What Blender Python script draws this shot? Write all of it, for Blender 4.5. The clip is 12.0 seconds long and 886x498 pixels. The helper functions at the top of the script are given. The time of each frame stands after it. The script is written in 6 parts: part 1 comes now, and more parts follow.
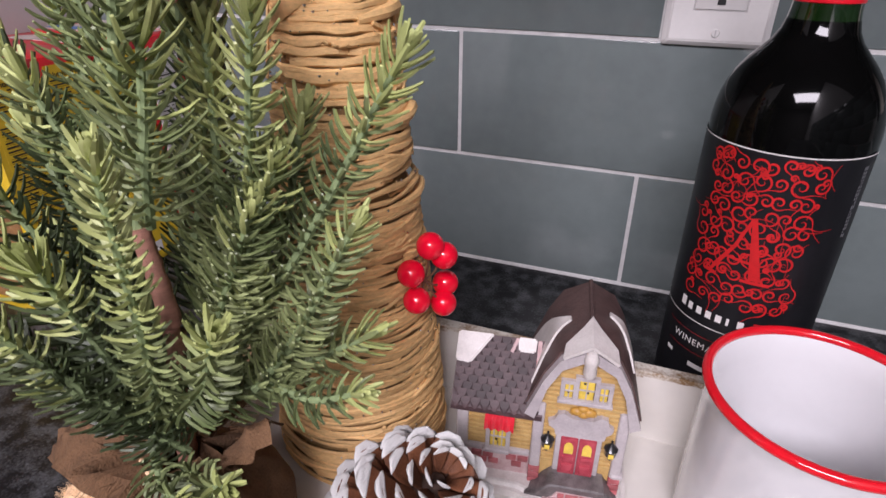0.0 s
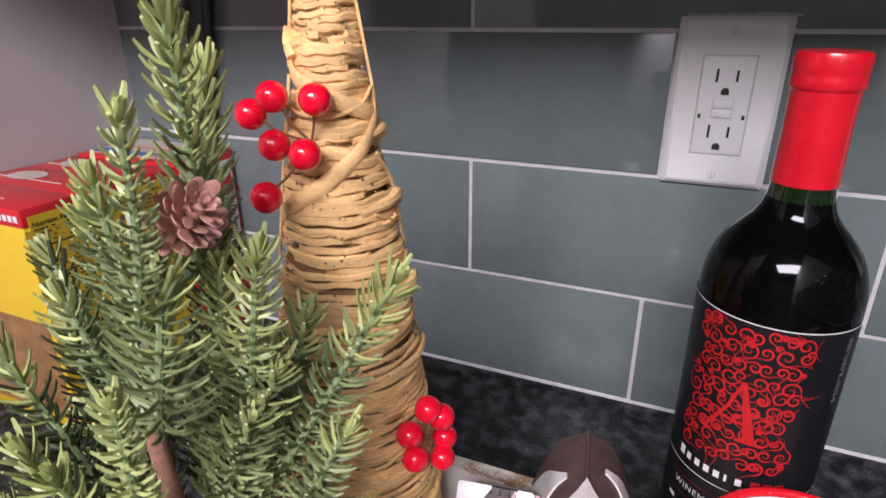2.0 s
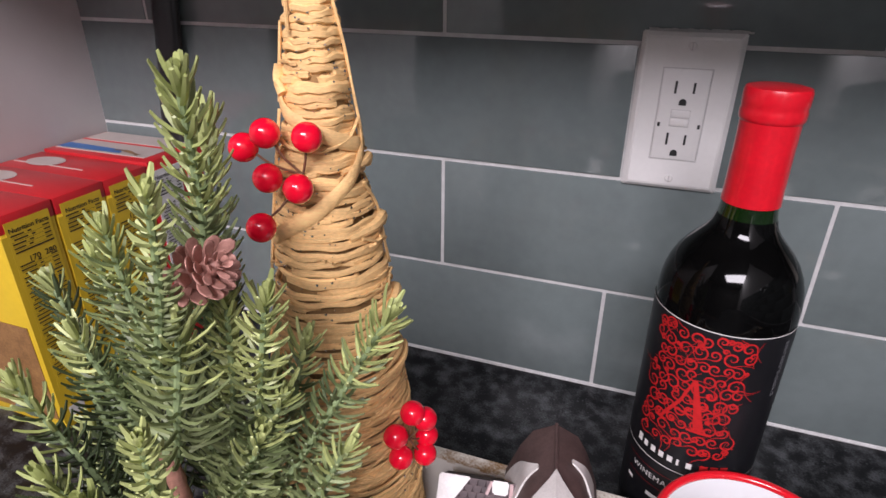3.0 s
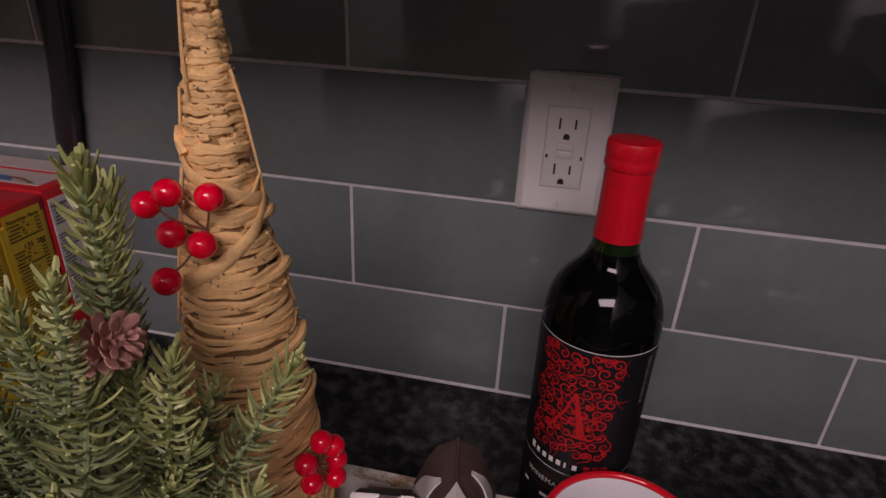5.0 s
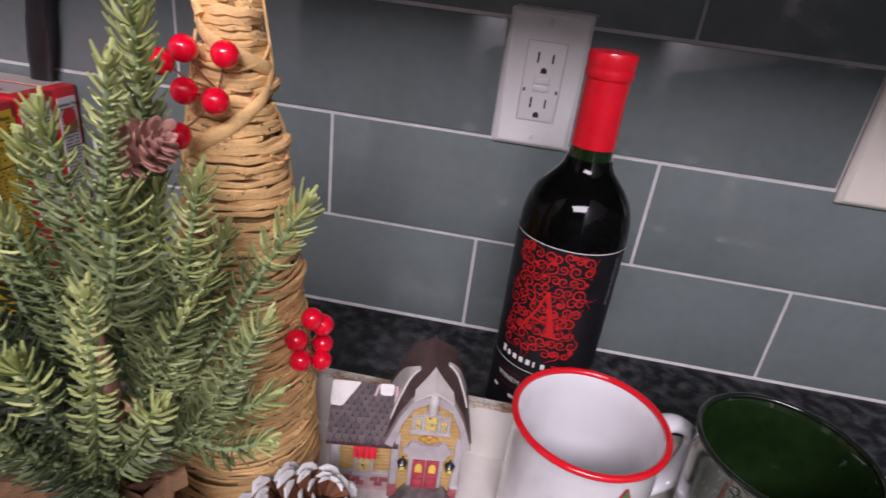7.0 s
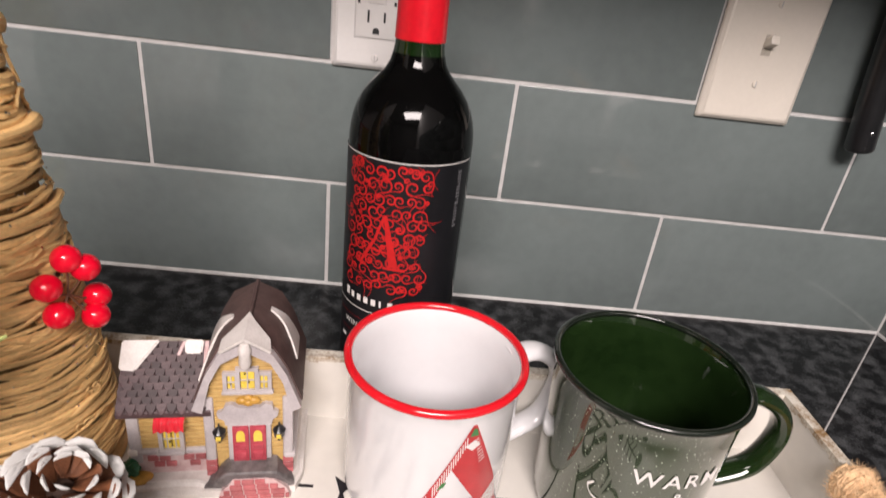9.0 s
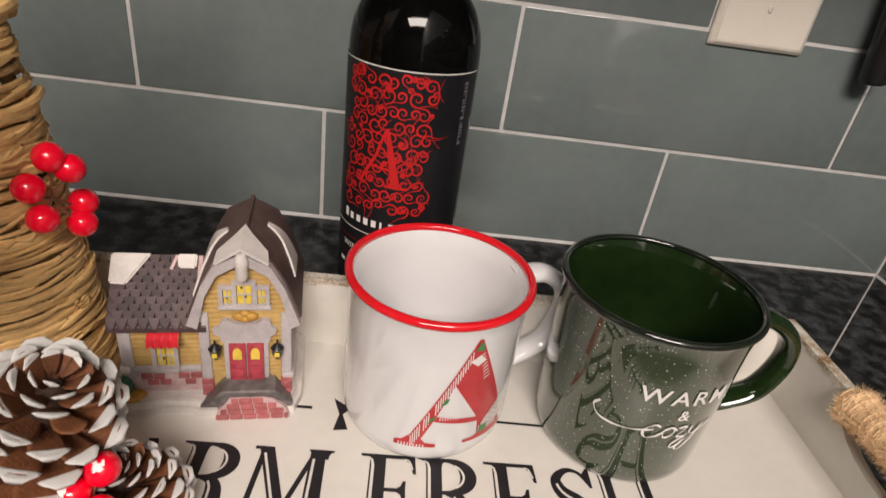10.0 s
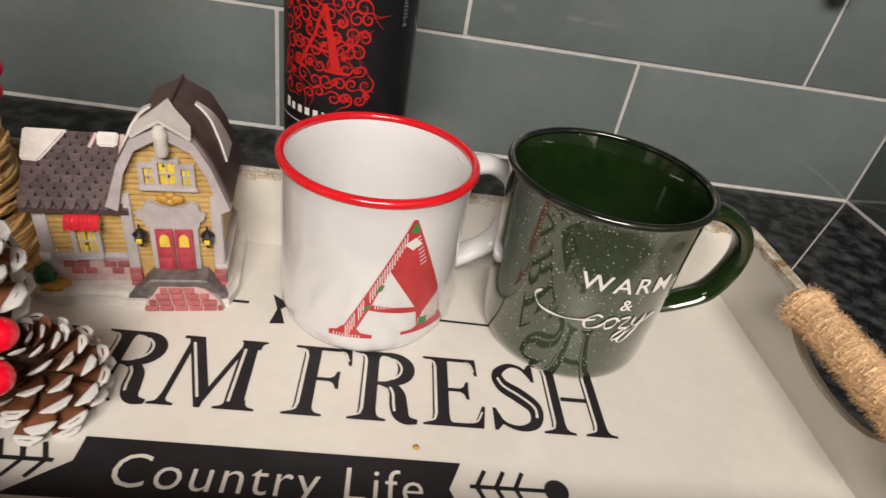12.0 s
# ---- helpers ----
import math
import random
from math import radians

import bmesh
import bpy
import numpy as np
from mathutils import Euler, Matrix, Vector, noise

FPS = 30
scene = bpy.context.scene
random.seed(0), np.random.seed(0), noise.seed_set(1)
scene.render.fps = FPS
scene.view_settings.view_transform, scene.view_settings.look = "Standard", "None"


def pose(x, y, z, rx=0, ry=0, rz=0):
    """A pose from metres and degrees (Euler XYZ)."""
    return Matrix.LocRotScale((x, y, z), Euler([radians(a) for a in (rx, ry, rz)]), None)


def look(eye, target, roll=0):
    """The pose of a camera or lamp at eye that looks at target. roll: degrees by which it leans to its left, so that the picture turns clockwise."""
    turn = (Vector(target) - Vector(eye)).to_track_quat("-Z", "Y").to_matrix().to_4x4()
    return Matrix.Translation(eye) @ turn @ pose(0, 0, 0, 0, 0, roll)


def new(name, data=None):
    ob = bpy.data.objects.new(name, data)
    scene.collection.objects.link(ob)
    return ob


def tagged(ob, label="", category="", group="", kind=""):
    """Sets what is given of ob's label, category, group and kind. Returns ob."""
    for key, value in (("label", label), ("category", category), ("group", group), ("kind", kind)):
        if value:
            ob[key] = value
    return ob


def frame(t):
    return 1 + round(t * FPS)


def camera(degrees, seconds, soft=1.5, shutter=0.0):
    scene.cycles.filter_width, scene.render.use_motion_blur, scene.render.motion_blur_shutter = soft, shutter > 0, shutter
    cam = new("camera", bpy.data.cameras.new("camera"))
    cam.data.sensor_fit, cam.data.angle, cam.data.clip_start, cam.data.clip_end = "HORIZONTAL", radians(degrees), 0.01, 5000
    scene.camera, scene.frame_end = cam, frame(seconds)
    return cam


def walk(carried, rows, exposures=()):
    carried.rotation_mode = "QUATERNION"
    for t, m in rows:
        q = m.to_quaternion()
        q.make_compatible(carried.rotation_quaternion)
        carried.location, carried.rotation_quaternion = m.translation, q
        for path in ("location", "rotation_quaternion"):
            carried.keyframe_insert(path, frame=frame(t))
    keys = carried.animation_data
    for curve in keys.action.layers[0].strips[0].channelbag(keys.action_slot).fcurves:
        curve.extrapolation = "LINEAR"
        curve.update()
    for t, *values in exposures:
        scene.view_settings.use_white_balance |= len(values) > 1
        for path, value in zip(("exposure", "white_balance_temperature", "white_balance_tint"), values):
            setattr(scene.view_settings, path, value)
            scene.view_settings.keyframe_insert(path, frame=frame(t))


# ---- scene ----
cam = camera(74.99, 12.0, shutter=0.4)
PATH = [
    (0, (0.00843, -0.46988, 0.27368), (-0.6124, 1.1787, -0.6734), 0.29),
    (0.5, (0.01943, -0.47353, 0.26483), (-0.6445, 1.1738, -0.6547), -0.17),
    (1, (0.02908, -0.47555, 0.28103), (-0.6668, 1.2001, -0.5602), -0.10),
    (1.5, (0.02516, -0.46420, 0.30853), (-0.7016, 1.2271, -0.4733), -0.19),
    (2, (0.01865, -0.45910, 0.32750), (-0.7173, 1.2376, -0.4339), -0.43),
    (2.5, (0.01342, -0.46022, 0.34314), (-0.6899, 1.2544, -0.4087), -0.15),
    (2.7, (0.01350, -0.46503, 0.34928), (-0.6454, 1.2476, -0.4462), 0.16),
    (4.3, (0.01439, -0.47865, 0.39633), (-0.4462, 1.2266, -0.5418), 2.56),
    (4.5, (0.01663, -0.48044, 0.39954), (-0.4083, 1.2489, -0.5109), 3.02),
    (5, (0.02830, -0.48089, 0.39212), (-0.3104, 1.2888, -0.4760), 2.83),
    (5.5, (0.01633, -0.51347, 0.37896), (-0.3221, 1.2710, -0.4583), 2.98),
    (6, (0.01496, -0.52396, 0.36915), (-0.3334, 1.2629, -0.4589), 3.00),
    (6.5, (0.01002, -0.52987, 0.36177), (-0.2975, 1.2420, -0.5134), 4.66),
    (7, (0.01830, -0.53058, 0.34372), (-0.1519, 1.2633, -0.5241), 7.49),
    (7.2, (0.02301, -0.52254, 0.34774), (-0.0866, 1.3035, -0.4606), 8.27),
    (8.8, (0.07623, -0.49412, 0.29742), (0.1840, 1.3210, -0.5354), 6.94),
    (9, (0.07628, -0.49054, 0.28800), (0.1966, 1.3054, -0.5839), 7.12),
    (9.5, (0.07294, -0.48846, 0.27254), (0.2223, 1.2727, -0.6635), 7.76),
    (10, (0.07157, -0.49012, 0.25900), (0.2393, 1.2421, -0.7265), 8.60),
    (10.5, (0.07415, -0.49568, 0.24652), (0.2574, 1.2104, -0.7809), 9.40),
    (11, (0.07818, -0.50059, 0.23797), (0.2774, 1.1810, -0.8262), 9.88),
    (11.5, (0.08506, -0.50096, 0.22856), (0.2965, 1.1624, -0.8616), 10.28),
    (12, (0.10156, -0.49622, 0.22566), (0.3241, 1.1496, -0.8887), 10.54),
]
EXPOSURES = [(0.0, -0.22, 5980, 25), (1.0, -0.24, 6000, 26), (2.5, 0.02, 5900, 21), (4.3, -1.25, 6600, 34), (5.0, -1.6, 6700, 40), (5.5, -1.45, 6550, 39), (6.0, -1.0, 6300, 36), (6.5, -0.70, 6080, 33), (7.2, -0.38, 5980, 26), (8.8, 0.1, 6550, 19), (9.5, -0.2, 6900, 17), (10.5, -0.42, 7050, 14), (12.0, -0.30, 6900, 12)]
walk(cam, [(t, look(eye, target, roll)) for t, eye, target, roll in PATH], EXPOSURES)

# ---- light ----
world = bpy.data.worlds.new("room_air")
scene.world = world
world.use_nodes = True
world.node_tree.nodes["Background"].inputs[0].default_value = (0.9, 0.95, 1.0, 1)
world.node_tree.nodes["Background"].inputs[1].default_value = 0.02


def room_lamp(name, place, aim, sx, sy, watts, colour):
    data = bpy.data.lights.new(name, "AREA")
    data.shape, data.size, data.size_y, data.energy, data.color = "RECTANGLE", sx, sy, watts, colour
    ob = new(name, data)
    ob.matrix_world = Matrix.Translation(place) @ (Vector(aim) - Vector(place)).to_track_quat("-Z", "Y").to_matrix().to_4x4()
    return ob


room_lamp("ceiling_panel_light", (0.22, -1.90, 1.47), (0.20, -1.74, 0.0), 1.5, 0.62, 130, (1.0, 0.95, 0.9))

# ---- helpers of this scene ----
TAU = 2 * math.pi
PLACE = {}


def rgb(*c):
    return (c[0], c[1], c[2], 1)


def mat(name, colour, rough=0.5, metal=0.0, var=0.15, scale=60.0, bump=0.0, bscale=400.0, coat=0.0, colour2=None, island=0.0, obj=0.0, fine=True, lo=0.35, hi=0.65, trans=0.0, ior=1.45, stretch=(1, 1, 1), rvar=0.0, spec=0.5):
    m = bpy.data.materials.new(name)
    m.use_nodes = True
    nt = m.node_tree
    n, l = nt.nodes, nt.links
    b = n["Principled BSDF"]
    tc = n.new("ShaderNodeTexCoord")
    mp = n.new("ShaderNodeMapping")
    mp.inputs["Scale"].default_value = stretch
    l.new(tc.outputs["Object"], mp.inputs[0])
    n1 = n.new("ShaderNodeTexNoise")
    n1.inputs["Scale"].default_value, n1.inputs["Detail"].default_value = scale, 4
    l.new(mp.outputs[0], n1.inputs["Vector"])
    n2 = n.new("ShaderNodeTexNoise")
    n2.inputs["Scale"].default_value, n2.inputs["Detail"].default_value = scale * 9, 3
    l.new(mp.outputs[0], n2.inputs["Vector"])
    mix = n.new("ShaderNodeMix")
    mix.data_type = "FLOAT"
    mix.inputs[0].default_value = 0.35 if fine else 0.0
    l.new(n1.outputs[0], mix.inputs[2])
    l.new(n2.outputs[0], mix.inputs[3])
    ramp = n.new("ShaderNodeValToRGB")
    ramp.color_ramp.elements[0].position, ramp.color_ramp.elements[1].position = lo, hi
    c2 = colour2 or tuple(min(1, v * (1 + var)) for v in colour)
    c1 = colour if colour2 else tuple(v * (1 - var) for v in colour)
    ramp.color_ramp.elements[0].color, ramp.color_ramp.elements[1].color = rgb(*c1), rgb(*c2)
    l.new(mix.outputs[0], ramp.inputs[0])
    out = ramp.outputs[0]
    for amount, node, socket in ((island, "ShaderNodeNewGeometry", "Random Per Island"), (obj, "ShaderNodeObjectInfo", "Random")):
        if amount:
            g = n.new(node)
            mr = n.new("ShaderNodeMapRange")
            mr.inputs[3].default_value, mr.inputs[4].default_value = 1 - amount, 1 + amount
            l.new(g.outputs[socket], mr.inputs[0])
            hs = n.new("ShaderNodeHueSaturation")
            l.new(mr.outputs[0], hs.inputs["Value"])
            l.new(out, hs.inputs["Color"])
            out = hs.outputs[0]
    l.new(out, b.inputs["Base Color"])
    b.inputs["Roughness"].default_value, b.inputs["Metallic"].default_value = rough, metal
    b.inputs["Coat Weight"].default_value = coat
    b.inputs["Specular IOR Level"].default_value = spec
    b.inputs["Coat Roughness"].default_value = 0.05
    b.inputs["Transmission Weight"].default_value, b.inputs["IOR"].default_value = trans, ior
    if rvar:
        mr = n.new("ShaderNodeMapRange")
        mr.inputs[3].default_value, mr.inputs[4].default_value = max(0.0, rough - rvar), rough + rvar
        l.new(n1.outputs[0], mr.inputs[0])
        l.new(mr.outputs[0], b.inputs["Roughness"])
    if bump:
        nb = n.new("ShaderNodeTexNoise")
        nb.inputs["Scale"].default_value, nb.inputs["Detail"].default_value = bscale, 4
        l.new(mp.outputs[0], nb.inputs["Vector"])
        bp = n.new("ShaderNodeBump")
        bp.inputs["Strength"].default_value, bp.inputs["Distance"].default_value = bump, 0.001
        l.new(nb.outputs[0], bp.inputs["Height"])
        l.new(bp.outputs[0], b.inputs["Normal"])
    return m


def speckle(m, colour, scale, size, amount=1.0):
    """Scattered small flecks of another colour over a material."""
    n, l = m.node_tree.nodes, m.node_tree.links
    b = n["Principled BSDF"]
    src = b.inputs["Base Color"].links[0].from_socket
    tc = n.new("ShaderNodeTexCoord")
    v = n.new("ShaderNodeTexVoronoi")
    v.inputs["Scale"].default_value = scale
    l.new(tc.outputs["Object"], v.inputs["Vector"])
    sep = n.new("ShaderNodeSeparateColor")
    l.new(v.outputs["Color"], sep.inputs[0])
    sz = n.new("ShaderNodeMath")
    sz.operation = "MULTIPLY"
    sz.inputs[1].default_value = size
    l.new(sep.outputs[0], sz.inputs[0])
    lt = n.new("ShaderNodeMath")
    lt.operation = "LESS_THAN"
    l.new(v.outputs["Distance"], lt.inputs[0])
    l.new(sz.outputs[0], lt.inputs[1])
    am = n.new("ShaderNodeMath")
    am.operation = "MULTIPLY"
    am.inputs[1].default_value = amount
    l.new(lt.outputs[0], am.inputs[0])
    mx = n.new("ShaderNodeMix")
    mx.data_type = "RGBA"
    l.new(am.outputs[0], mx.inputs[0])
    l.new(src, mx.inputs[6])
    mx.inputs[7].default_value = rgb(*colour)
    l.new(mx.outputs[2], b.inputs["Base Color"])
    return m


def mesh_of(bm, name, smooth=True):
    me = bpy.data.meshes.new(name)
    bm.normal_update()
    bm.to_mesh(me)
    bm.free()
    if smooth:
        me.shade_smooth()
        me.set_sharp_from_angle(angle=radians(38))
    return me


def part(name, bm, material, parent=None, label="", smooth=True, at=None):
    me = bm if isinstance(bm, bpy.types.Mesh) else mesh_of(bm, name, smooth)
    if material and not me.materials:
        me.materials.append(material)
    ob = new(name, me)
    m = at or Matrix()
    ob.matrix_basis = m
    PLACE[ob] = m
    if parent:
        ob.parent = parent
        ob.matrix_parent_inverse = PLACE[parent].inverted()
    if label:
        ob["label"] = label
    return ob


def thing(name, place, label, category, group="", kind=""):
    ob = new(name)
    ob.location = place
    ob.empty_display_size = 0.02
    PLACE[ob] = Matrix.Translation(place)
    return tagged(ob, label, category, group, kind)


def box(bm, x0, x1, y0, y1, z0, z1, bevel=0.0, m=None):
    r = bmesh.ops.create_cube(bm, size=1, matrix=Matrix.Translation(((x0 + x1) / 2, (y0 + y1) / 2, (z0 + z1) / 2)) @ Matrix.Diagonal((x1 - x0, y1 - y0, z1 - z0, 1)))
    vs = r["verts"]
    if bevel:
        es = list({e for v in vs for e in v.link_edges})
        rb = bmesh.ops.bevel(bm, geom=es, offset=bevel, segments=2, profile=0.5, affect="EDGES")
        vs = list({v for f in rb["faces"] for v in f.verts} | {v for v in vs if v.is_valid})
    if m:
        bmesh.ops.transform(bm, matrix=m, verts=vs)
    return bm


def boxed(*a, **k):
    return box(bmesh.new(), *a, **k)


def lathe(profile, n=64, centre=(0, 0), bm=None):
    """profile: (radius, z) from bottom to top along the outside."""
    bm = bm or bmesh.new()
    rings = []
    for r, z in profile:
        if r < 1e-6:
            rings.append([bm.verts.new((centre[0], centre[1], z))])
        else:
            rings.append([bm.verts.new((centre[0] + r * math.cos(TAU * k / n), centre[1] + r * math.sin(TAU * k / n), z)) for k in range(n)])
    for a, b in zip(rings, rings[1:]):
        for k in range(n):
            q = [a[k % len(a)], a[(k + 1) % len(a)], b[(k + 1) % len(b)], b[k % len(b)]]
            q = list(dict.fromkeys(q))
            if len(q) > 2:
                bm.faces.new(q)
    return bm


def tube(bm, pts, radii, seg=6, flat=1.0, cap=True, up=Vector((0, 0, 1))):
    """A round or flattened rod along points. flat: its thickness across the up direction."""
    pts = [Vector(p) for p in pts]
    if not isinstance(radii, (list, tuple)):
        radii = [radii] * len(pts)
    rings = []
    for k, p in enumerate(pts):
        d = (pts[min(k + 1, len(pts) - 1)] - pts[max(k - 1, 0)]).normalized()
        s = d.cross(up)
        if s.length < 1e-3:
            s = d.cross(Vector((1, 0, 0)))
        s.normalize()
        u = s.cross(d)
        rings.append([bm.verts.new(p + radii[k] * (math.cos(TAU * j / seg) * u + math.sin(TAU * j / seg) * s * flat)) for j in range(seg)])
    for a, b in zip(rings, rings[1:]):
        for j in range(seg):
            bm.faces.new((a[j], a[(j + 1) % seg], b[(j + 1) % seg], b[j]))
    if cap:
        bm.faces.new(rings[0][::-1])
        bm.faces.new(rings[-1])
    return bm


def spline(ctrl, n):
    """A smooth line through a few points."""
    c = [Vector(p) for p in ctrl]
    c = [2 * c[0] - c[1]] + c + [2 * c[-1] - c[-2]]
    out = []
    for k in range(1, len(c) - 2):
        for j in range(n):
            t = j / n
            a, b, d, e = c[k - 1], c[k], c[k + 1], c[k + 2]
            out.append(0.5 * ((2 * b) + (d - a) * t + (2 * a - 5 * b + 4 * d - e) * t * t + (3 * b - a - 3 * d + e) * t ** 3))
    out.append(c[-2])
    return out


def ribbon(bm, pts, widths, z=0.0):
    """A flat brush stroke in the xy plane."""
    pts = [Vector((p[0], p[1], 0)) for p in pts]
    if not isinstance(widths, (list, tuple)):
        widths = [widths] * len(pts)
    rows = []
    for k, p in enumerate(pts):
        d = (pts[min(k + 1, len(pts) - 1)] - pts[max(k - 1, 0)]).normalized()
        s = Vector((-d.y, d.x, 0)) * widths[k] / 2
        rows.append((bm.verts.new((p.x + s.x, p.y + s.y, z)), bm.verts.new((p.x - s.x, p.y - s.y, z))))
    for a, b in zip(rows, rows[1:]):
        bm.faces.new((a[1], b[1], b[0], a[0]))
    return bm


def poly(bm, pts, z=0.0):
    f = bm.faces.new([bm.verts.new((p[0], p[1], z)) for p in pts])
    f.normal_update()
    if f.normal.z < 0:
        f.normal_flip()
    return bm


def text_bm(words, size, align="LEFT", shear=0.0, bold=0.0, spacing=1.0):
    data = bpy.data.curves.new("writing", "FONT")
    data.body, data.size, data.align_x, data.shear, data.offset, data.space_character = words, size, align, shear, bold, spacing
    data.resolution_u = 3
    ob = bpy.data.objects.new("writing", data)
    me = bpy.data.meshes.new_from_object(ob)
    bm = bmesh.new()
    bm.from_mesh(me)
    bpy.data.objects.remove(ob)
    bpy.data.curves.remove(data)
    bpy.data.meshes.remove(me)
    return bm


def lay(bm, m):
    bmesh.ops.transform(bm, matrix=m, verts=bm.verts)
    return bm


def wrap(bm, cx, cy, r, degrees, z=0.0, cone=0.0):
    """Bends a flat print round an upright cylinder; degrees is where its x = 0 lies. cone: growth of the radius per metre of height."""
    for v in bm.verts:
        rr = r + v.co.z + cone * (v.co.y + z)
        a = radians(degrees) + v.co.x / r
        v.co = (cx + rr * math.cos(a), cy + rr * math.sin(a), z + v.co.y)
    return bm


def cut_fine(bm, step):
    """Divides long edges so that a print can bend."""
    for _ in range(5):
        es = [e for e in bm.edges if e.calc_length() > step]
        if not es:
            break
        bmesh.ops.subdivide_edges(bm, edges=es, cuts=1)
        bmesh.ops.triangulate(bm, faces=[f for f in bm.faces if len(f.verts) > 4])
    return bm


# ---- materials ----
M_TILE = mat("glazed_tile", (0.150, 0.178, 0.175), 0.09, var=0.10, scale=9, bump=0.03, bscale=60, coat=0.6, obj=0.07, rvar=0.03)
M_GROUT = mat("grout", (0.55, 0.54, 0.53), 0.85, var=0.12, scale=80, bump=0.3, bscale=900)
M_WALL = mat("painted_wall", (0.50, 0.48, 0.465), 0.6, var=0.03, scale=6, bump=0.1, bscale=300)
# Unseen walls, ceiling and floor coloured dark to stand for a dim room.
M_ROOM = mat("darkened_room_paint", (0.065, 0.062, 0.06), 0.7, var=0.05, scale=4)
M_CEIL = mat("darkened_ceiling_paint", (0.12, 0.12, 0.118), 0.8, var=0.03, scale=5)
M_FLOOR = mat("wood_floor", (0.13, 0.085, 0.055), 0.45, var=0.3, scale=4, stretch=(1, 8, 1))
M_GRANITE = speckle(mat("black_granite", (0.006, 0.006, 0.007), 0.30, colour2=(0.105, 0.11, 0.115), scale=70, lo=0.46, hi=0.72, coat=0.0, spec=0.3), (0.14, 0.15, 0.16), 240, 0.22, 0.3)
M_CABINET = mat("cabinet_paint", (0.16, 0.15, 0.14), 0.45, var=0.05, scale=5)
M_PLASTIC = mat("white_plastic", (0.74, 0.72, 0.70), 0.3, var=0.03, scale=30, bump=0.02)
M_ALMOND = mat("almond_plastic", (0.74, 0.68, 0.60), 0.32, var=0.03, scale=30)
M_SLOT = mat("dark_slot", (0.02, 0.02, 0.02), 0.6, var=0.1)
M_LINE = mat("plastic_seam", (0.52, 0.50, 0.49), 0.6, var=0.1)
M_BLACKPL = mat("black_plastic", (0.012, 0.012, 0.013), 0.28, var=0.2, coat=0.3)
M_STEEL = mat("steel", (0.6, 0.6, 0.6), 0.25, metal=1.0, var=0.1)
M_TRAY = mat("tray_white_paint", (0.70, 0.67, 0.62), 0.38, var=0.05, scale=14, bump=0.06, bscale=120, coat=0.15)
M_RIM = mat("worn_tray_edge", (0.70, 0.66, 0.58), 0.6, colour2=(0.27, 0.16, 0.07), scale=70, lo=0.42, hi=0.6, bump=0.4, bscale=300)
M_INK = mat("tray_black_print", (0.014, 0.012, 0.015), 0.55, var=0.3, scale=90)
M_PAPERW = mat("print_white", (0.70, 0.67, 0.62), 0.4, var=0.05)
M_ROPE = mat("jute", (0.88, 0.58, 0.34), 0.85, var=0.22, scale=300, bump=0.5, bscale=1500, island=0.10)
M_GLASS = mat("wine_bottle_glass", (0.002, 0.002, 0.002), 0.06, var=0.2, coat=0.0, spec=0.3)
M_NECK = mat("green_bottle_glass", (0.004, 0.017, 0.002), 0.05, var=0.2, coat=1.0)
M_FOIL = mat("red_foil", (0.66, 0.008, 0.018), 0.28, var=0.12, scale=40, coat=0.4, bump=0.1, bscale=90)
M_LABEL = mat("black_label_paper", (0.008, 0.008, 0.010), 0.42, var=0.2)
M_LRED = mat("red_label_ink", (0.52, 0.016, 0.016), 0.4, var=0.15, scale=200)
M_LDIM = mat("dark_red_ink", (0.22, 0.01, 0.012), 0.4, var=0.2)
M_LGREY = mat("grey_label_ink", (0.16, 0.16, 0.17), 0.5, var=0.3, scale=900)
M_LWHITE = mat("white_label_ink", (0.75, 0.72, 0.70), 0.5, var=0.08)
M_MUGW = mat("white_glaze", (0.71, 0.705, 0.715), 0.12, var=0.02, scale=20, coat=0.6)
M_MUGRED = mat("red_glaze", (0.70, 0.012, 0.02), 0.12, var=0.08, coat=0.6)
M_GRED = mat("red_print", (0.48, 0.03, 0.035), 0.3, var=0.1, scale=120, coat=0.3)
M_GGREEN = mat("green_print", (0.05, 0.20, 0.06), 0.3, var=0.1, coat=0.3)
M_GWHITE = mat("white_print", (0.72, 0.70, 0.68), 0.3, var=0.03)
M_GREEN = speckle(mat("speckled_green_glaze", (0.036, 0.052, 0.028), 0.04, var=0.2, scale=25, coat=1.0, spec=0.8), (0.50, 0.53, 0.46), 560, 0.22, 0.9)
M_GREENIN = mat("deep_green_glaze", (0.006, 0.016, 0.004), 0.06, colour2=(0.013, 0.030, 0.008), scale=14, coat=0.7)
M_GREENRIM = mat("black_green_glaze", (0.010, 0.014, 0.010), 0.08, var=0.2, coat=0.8)
M_BERRY = mat("red_lacquer", (0.95, 0.005, 0.030), 0.16, var=0.05, scale=90, coat=0.6)
M_WIRE = mat("brown_wire", (0.20, 0.09, 0.05), 0.6, var=0.2)
M_WICKER = mat("rattan", (0.84, 0.530, 0.225), 0.6, var=0.22, scale=45, bump=0.5, bscale=700, island=0.12, obj=0.12, stretch=(1, 1, 3))
# Dark rattan tone that paints the shade seen between canes.
M_WICKER_GAP = mat("rattan_gap_shade", (0.30, 0.175, 0.065), 0.8, var=0.3, scale=80)
M_GLITTER = mat("clear_glitter", (0.95, 0.92, 0.88), 0.16, metal=1.0, var=0.05)
M_NEEDLE = mat("fir_needle", (0.110, 0.146, 0.055), 0.42, colour2=(0.295, 0.340, 0.145), scale=28, island=0.4, fine=False)
